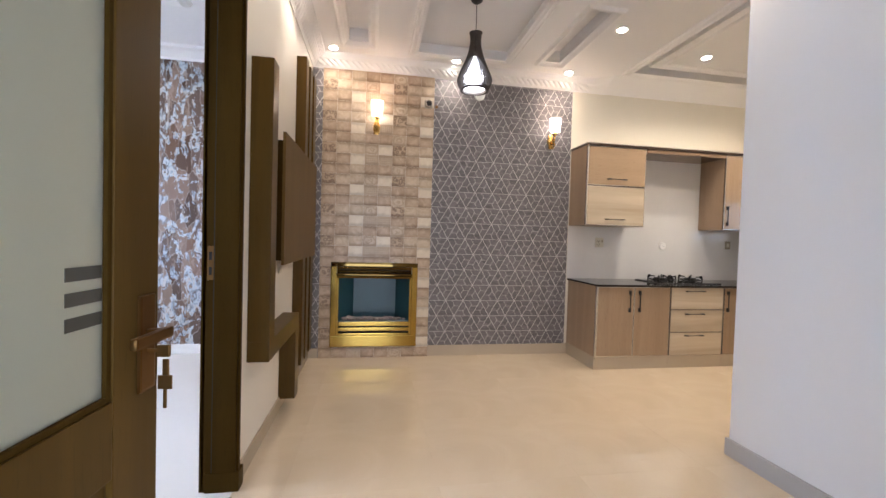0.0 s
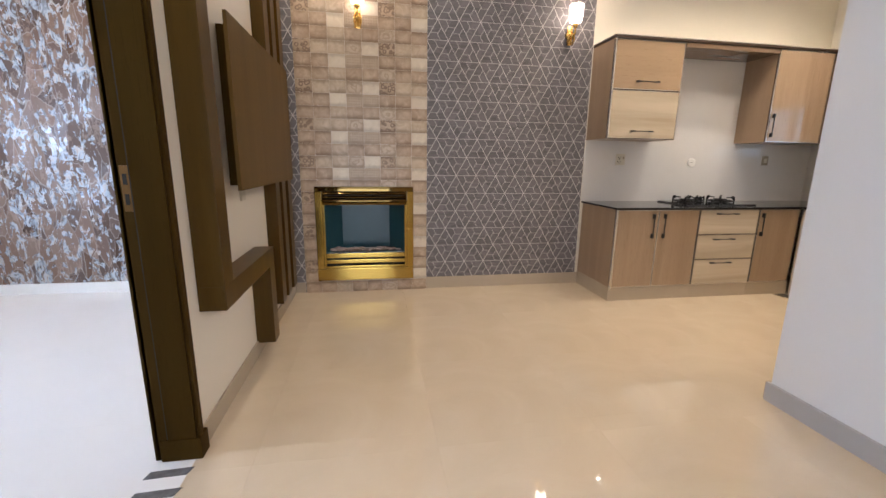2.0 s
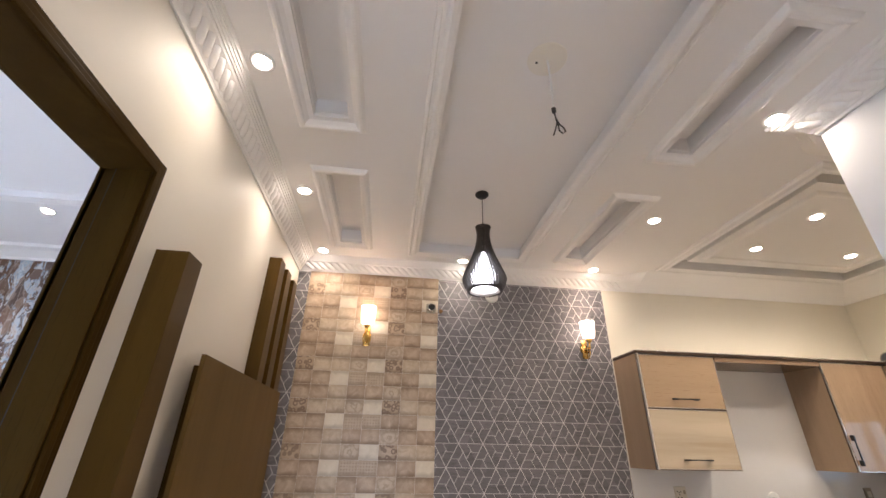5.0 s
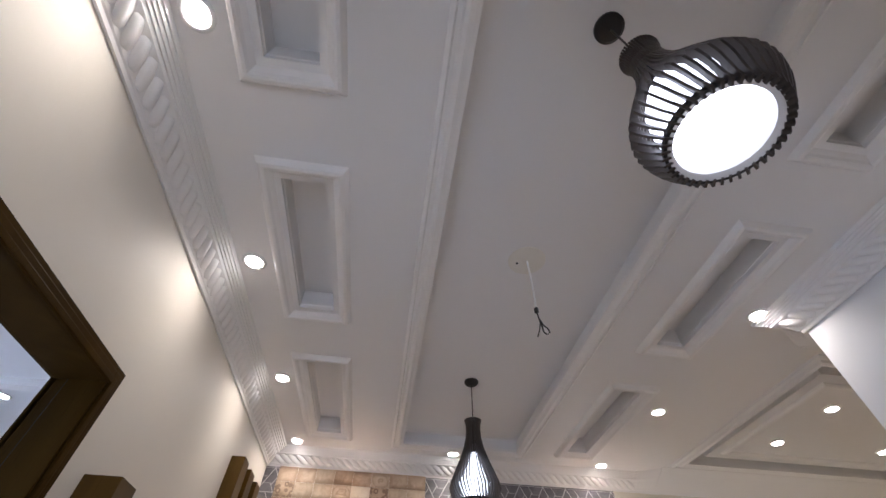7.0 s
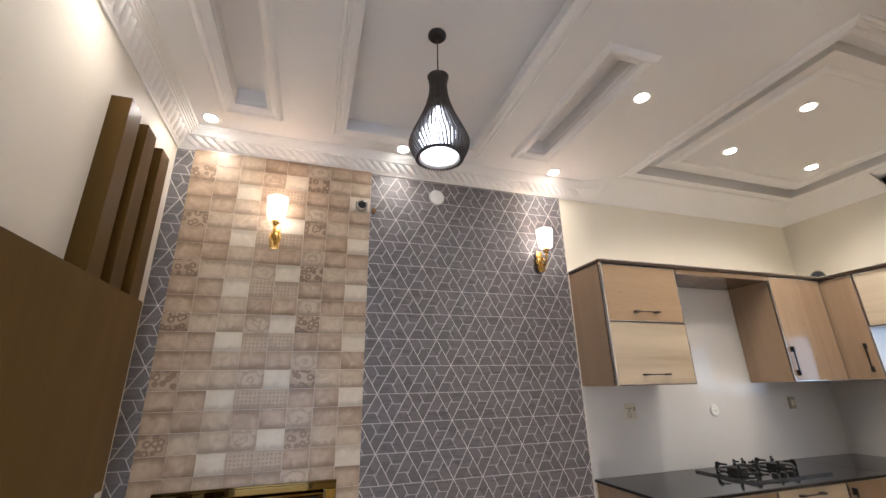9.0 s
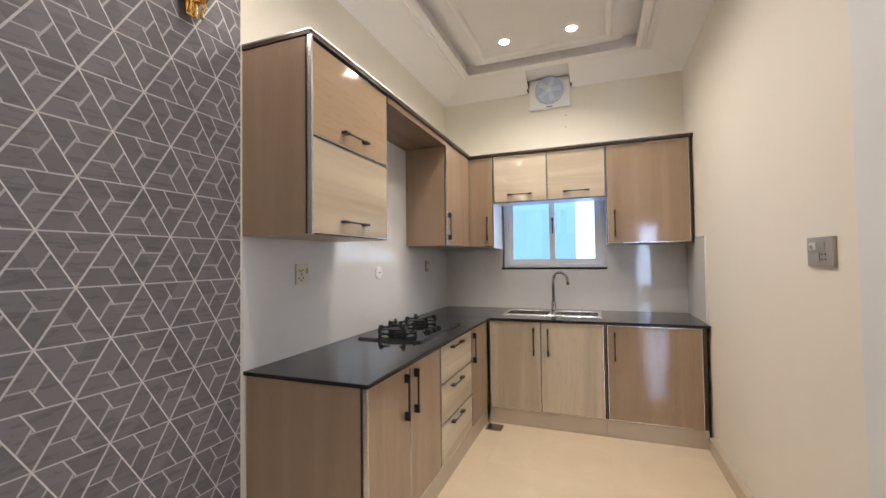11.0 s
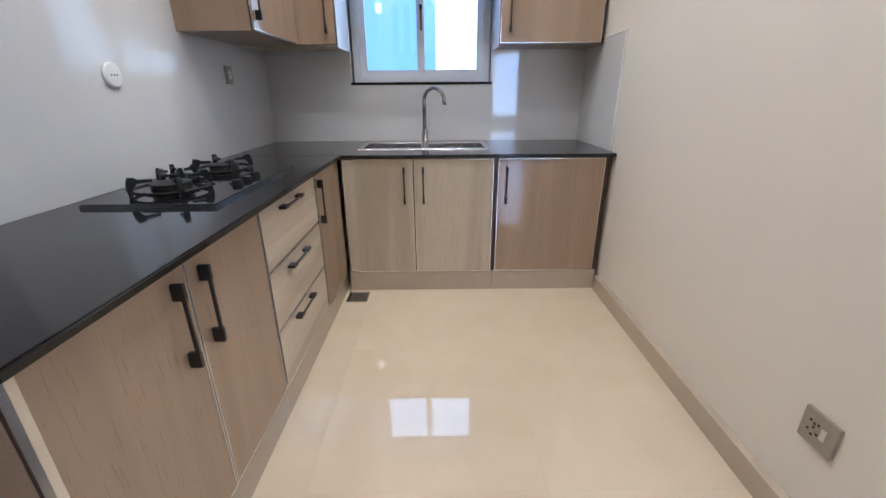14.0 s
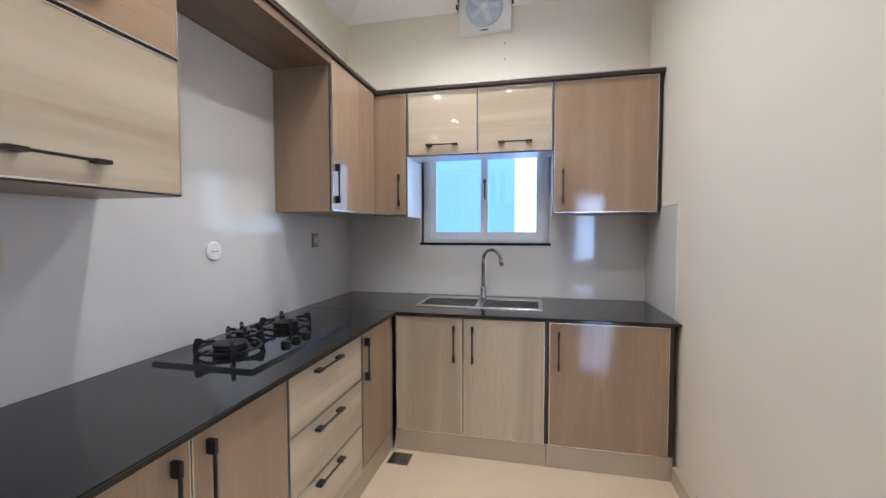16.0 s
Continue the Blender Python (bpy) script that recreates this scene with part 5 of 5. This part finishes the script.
# ---- sockets and switches ----
def socket(name, box_row, mat, label, marks):
    """A wall plate; marks are small dark recesses on it."""
    x0, x1, y0, y1, z0, z1 = box_row
    s = thing(name, ((x0 + x1) / 2, (y0 + y1) / 2, z0), label, "socket")
    plate = part("faceplate", boxes(box_row, bevel=0.003), mat, s)
    for m, material in marks:
        part("insert", boxes(m, bevel=0.0005), material, plate)
    return s


y = YB - 0.006
holes = [((3.078 + dx - 0.004, 3.078 + dx + 0.004, y - 0.0135, y - 0.0115, 1.32 + dz - 0.004, 1.32 + dz + 0.004), DARK) for dx, dz in ((0, 0.0), (-0.014, 0.022), (0.014, 0.022), (-0.016, -0.02), (0.016, -0.02), (0, -0.034), (0, 0.014))]
holes.append(((3.115, 3.132, y - 0.016, y - 0.0115, 1.325, 1.352), GREY_PLASTIC))
socket("wall_socket", (3.043, 3.143, y - 0.012, y, 1.265, 1.378), PLASTIC, "ivory wall socket with a rocker switch on the grey tiles", holes)
socket("wall_socket", (4.812, 4.882, y - 0.012, y, 1.282, 1.382), GREY_PLASTIC, "small grey wall socket on the grey tiles", [((4.83, 4.864, y - 0.015, y - 0.0115, 1.31, 1.355), PLASTIC)])
plug = thing("round_outlet", (3.931, y, 1.30), "round white gas outlet cover on the tiles", "cover plate")
part("disc", lathe([(0.046, y), (0.046, y - 0.008), (0.040, y - 0.013)], (3.931, 0, 1.30), "y", 28), WHITE_PLASTIC, plug)
for dx in (-0.014, 0.0, 0.014):
    part("pin_hole", lathe([(0.003, y - 0.0125), (0.003, y - 0.0145)], (3.931 + dx, 0, 1.30), "y", 8), DARK, plug)
s = YK
socket("wall_switch", (3.016, 3.196, s, s + 0.012, 1.347, 1.451), GREY_PLASTIC, "grey switch plate with rockers and a socket", [
    ((3.124, 3.172, s + 0.0115, s + 0.016, 1.403, 1.432), PLASTIC), ((3.066, 3.118, s + 0.0115, s + 0.015, 1.403, 1.432), GREY_PLASTIC), ((3.104, 3.172, s + 0.0115, s + 0.015, 1.364, 1.396), GREY_PLASTIC),
    ((3.146, 3.160, s + 0.015, s + 0.020, 1.410, 1.422), GOLD),
    *(((3.062 + dx, 3.068 + dx, s + 0.0115, s + 0.0135, 1.368 + dz, 1.374 + dz), DARK) for dx in (0, 0.024) for dz in (0, 0.018))])
socket("wall_socket", (3.060, 3.163, s, s + 0.012, 0.308, 0.410), GREY_PLASTIC, "grey wall socket low on the kitchen wall", [
    *(((3.125 + dx - 0.003, 3.125 + dx + 0.003, s + 0.0115, s + 0.0135, 0.362 + dz - 0.003, 0.362 + dz + 0.003), DARK) for dx, dz in ((0, 0), (-0.012, 0.016), (0.012, 0.016), (-0.014, -0.014), (0.014, -0.014), (0, -0.024), (0, 0.012))),
    ((3.085, 3.100, s + 0.0115, s + 0.016, 0.345, 0.378), PLASTIC)])

# ---- duct hole over the corner cabinet ----
duct = thing("duct_hole", (XW, 4.82, 2.47), "round open duct hole in the wall above the cabinets", "duct")
part("duct_liner", lathe([(0.070, XW + 0.001), (0.070, XW - 0.005), (0.062, XW - 0.005), (0.062, XW + 0.001), (0.070, XW + 0.001)], (0, 4.82, 2.47), "x", 28, False), GREY_PLASTIC, duct)
part("duct_bore", lathe([(0.0615, XW + 0.001), (0.0615, XW - 0.002)], (0, 4.82, 2.47), "x", 28), plain("shaded duct", (0.07, 0.08, 0.10), 0.6), duct, "dark blue-grey bore")

# ---- floor drain ----
drain = thing("floor_drain", (4.598, 4.293, 0), "square steel floor drain grate", "floor drain")
part("tray_frame", boxes((4.535, 4.662, 4.228, 4.240, 0.001, 0.005), (4.535, 4.662, 4.346, 4.358, 0.001, 0.005), (4.535, 4.547, 4.240, 4.346, 0.001, 0.005), (4.650, 4.662, 4.240, 4.346, 0.001, 0.005)), STEEL, drain)
part("well", boxes((4.547, 4.650, 4.240, 4.346, 0.0008, 0.002)), DARK, drain)
for k in range(6):
    yy = 4.247 + k * 0.0165
    part("slat", boxes((4.547, 4.650, yy, yy + 0.009, 0.002, 0.0045)), STEEL, drain)

# ---- kitchen wall tiles ----
splash = tagged(new("backsplash"), "large glazed pale grey wall tiles behind the worktop", "wall tiles", kind="structure")


def tiled(axis, at, a0, a1, z0, z1, step=0.6, rise=0.3, skip=None):
    """Thin tiles on a wall: axis 'y' faces -y, 'x' faces -x, 's' faces +y."""
    kinds = {}
    zs = [z0]
    while zs[-1] < z1 - 1e-6:
        zs.append(min(zs[-1] + rise, z1))
    ys = [a0]
    while ys[-1] < a1 - 1e-6:
        ys.append(min(ys[-1] + step, a1))
    for b0, b1 in zip(ys, ys[1:]):
        for c0, c1 in zip(zs, zs[1:]):
            w, h = round(b1 - b0, 4), round(c1 - c0, 4)
            if w < 0.01 or h < 0.01:
                continue
            if (w, h) not in kinds:
                g = 0.0
                row = {"y": (g, w - g, -0.006, 0, g, h - g), "x": (-0.006, 0, g, w - g, g, h - g), "s": (g, w - g, 0, 0.006, g, h - g)}[axis]
                kinds[w, h] = data_of("tile", boxes(row), SPLASH)
            piece("tile", kinds[w, h], splash, {"y": (b0, at, c0), "x": (at, b0, c0), "s": (b0, at, c0)}[axis])


tiled("y", YB, 2.695, XW - 0.007, 0.891, 1.507)
tiled("y", YB, 3.413, 4.419, 1.507, 2.329)
tiled("x", XW, YK + 0.007, YB - 0.007, 0.891, 1.281)
tiled("x", XW, YK + 0.007, WY0 - 0.012, 1.281, 1.507)
tiled("x", XW, WY1 + 0.012, YB - 0.007, 1.281, 1.507)
tiled("s", YK, 4.780, XW - 0.001, 0.891, 1.540)
part("edge_strip", boxes((4.768, 4.779, YK, YK + 0.009, 0.891, 1.548), (4.779, XW - 0.36, YK, YK + 0.009, 1.541, 1.548), bevel=0.002), WHITE_PLASTIC, splash, "white tile edge strip")

# ---- patchwork tile panel round the fire ----
panel = tagged(new("tile_panel"), "floor to ceiling panel of worn beige patchwork tiles", "tile panel", kind="structure")
PX0, PX1, ROWS_N, COLS_N, PZ1 = -0.112, 1.062, 28, 8, 3.066
part("tile_bed", boxes((PX0, FX0, 4.978, 4.999, 0.0, PZ1), (FX1, PX1, 4.978, 4.999, 0.0, PZ1), (FX0, FX1, 4.978, 4.999, 0.0, FZ0), (FX0, FX1, 4.978, 4.999, FZ1, PZ1)), TILE_GROUT, panel)
CW, CH = (PX1 - PX0) / COLS_N, PZ1 / ROWS_N
cell_data = {k: data_of("tile", boxes((0.0009, CW - 0.0009, -0.003, 0.002, 0.0009, CH - 0.0009), bevel=0.0010), CELL[k]) for k in CELL}
for r in range(ROWS_N):
    for k in range(COLS_N):
        x0, z0 = PX0 + k * CW, r * CH
        if O0 - 0.01 < x0 and x0 + CW < O1 + 0.01 and OZ0 < z0 and z0 + CH < OZ1:
            continue
        if x0 + CW > FX0 + 0.002 and x0 < FX1 - 0.002 and z0 + CH > FZ0 + 0.002 and z0 < FZ1 - 0.002:
            continue
        line = ("bblbbfbb", "ollfwoll", "bbwssbbw")[(ROWS_N - 1 - r) % 3]
        piece("tile", cell_data[line[k]], panel, (x0, 4.978, z0))

# ---- floors ----
floor = structure("floor", boxes((SIDE_X - 0.2, XW + 0.2, YS - 0.2, 5.45, -0.2, -0.009)), GROUT, "polished beige porcelain tile floor", "floor")
STEP = 0.8
tile_sizes = {}


def lay(x0, x1, y0, y1, sx, sy, mat):
    x = x0
    xs, ys = [x0], [y0]
    nx = sx
    while nx < x1 - 1e-6:
        if nx > x0 + 1e-6:
            xs.append(nx)
        nx += STEP
    xs.append(x1)
    ny = sy
    while ny < y1 - 1e-6:
        if ny > y0 + 1e-6:
            ys.append(ny)
        ny += STEP
    ys.append(y1)
    for a, b in zip(xs, xs[1:]):
        for c, d in zip(ys, ys[1:]):
            key = (round(b - a, 4), round(d - c, 4), mat.name)
            if key not in tile_sizes:
                g = 0.00015
                tile_sizes[key] = data_of("tile", boxes((g, key[0] - g, g, key[1] - g, -0.009, 0)), mat)
            piece("tile", tile_sizes[key], floor, (a, c, 0))


lay(XL, XR, YS - 0.2, YK, XL - 0.55, YS - 0.2 - 0.19, FLOOR_TILE)
lay(XL, XW, YK, YB, XL - 0.55, YS - 0.2 - 0.19, FLOOR_TILE)
lay(SIDE_X, XL - 0.140, YS, SIDE_Y, SIDE_X, YS, SIDE_TILE)
lay(XL - 0.140, XL, DOOR_Y0 - 0.03, DOOR_Y1 + 0.03, XL - 0.140, DOOR_Y0 - 0.03, SIDE_TILE)
strip = tagged(new("threshold"), "row of grey marble slips set in the doorway floor", "threshold", kind="structure")
bm = bmesh.new()
low = [bm.verts.new((px, py, -0.004)) for px, py in ((-0.085, -0.028), (0.075, -0.020), (0.090, 0.024), (-0.075, 0.016))]
top = [bm.verts.new((v.co.x, v.co.y, 0.0012)) for v in low]
bm.faces.new(top)
for i in range(4):
    bm.faces.new((low[i], low[(i + 1) % 4], top[(i + 1) % 4], top[i]))
bmesh.ops.recalc_face_normals(bm, faces=bm.faces)
slip = data_of("marble_slip", bm, MARBLE)
for k in range(8):
    piece("marble_slip", slip, strip, (-0.302, 2.618 - 0.113 * k, 0))
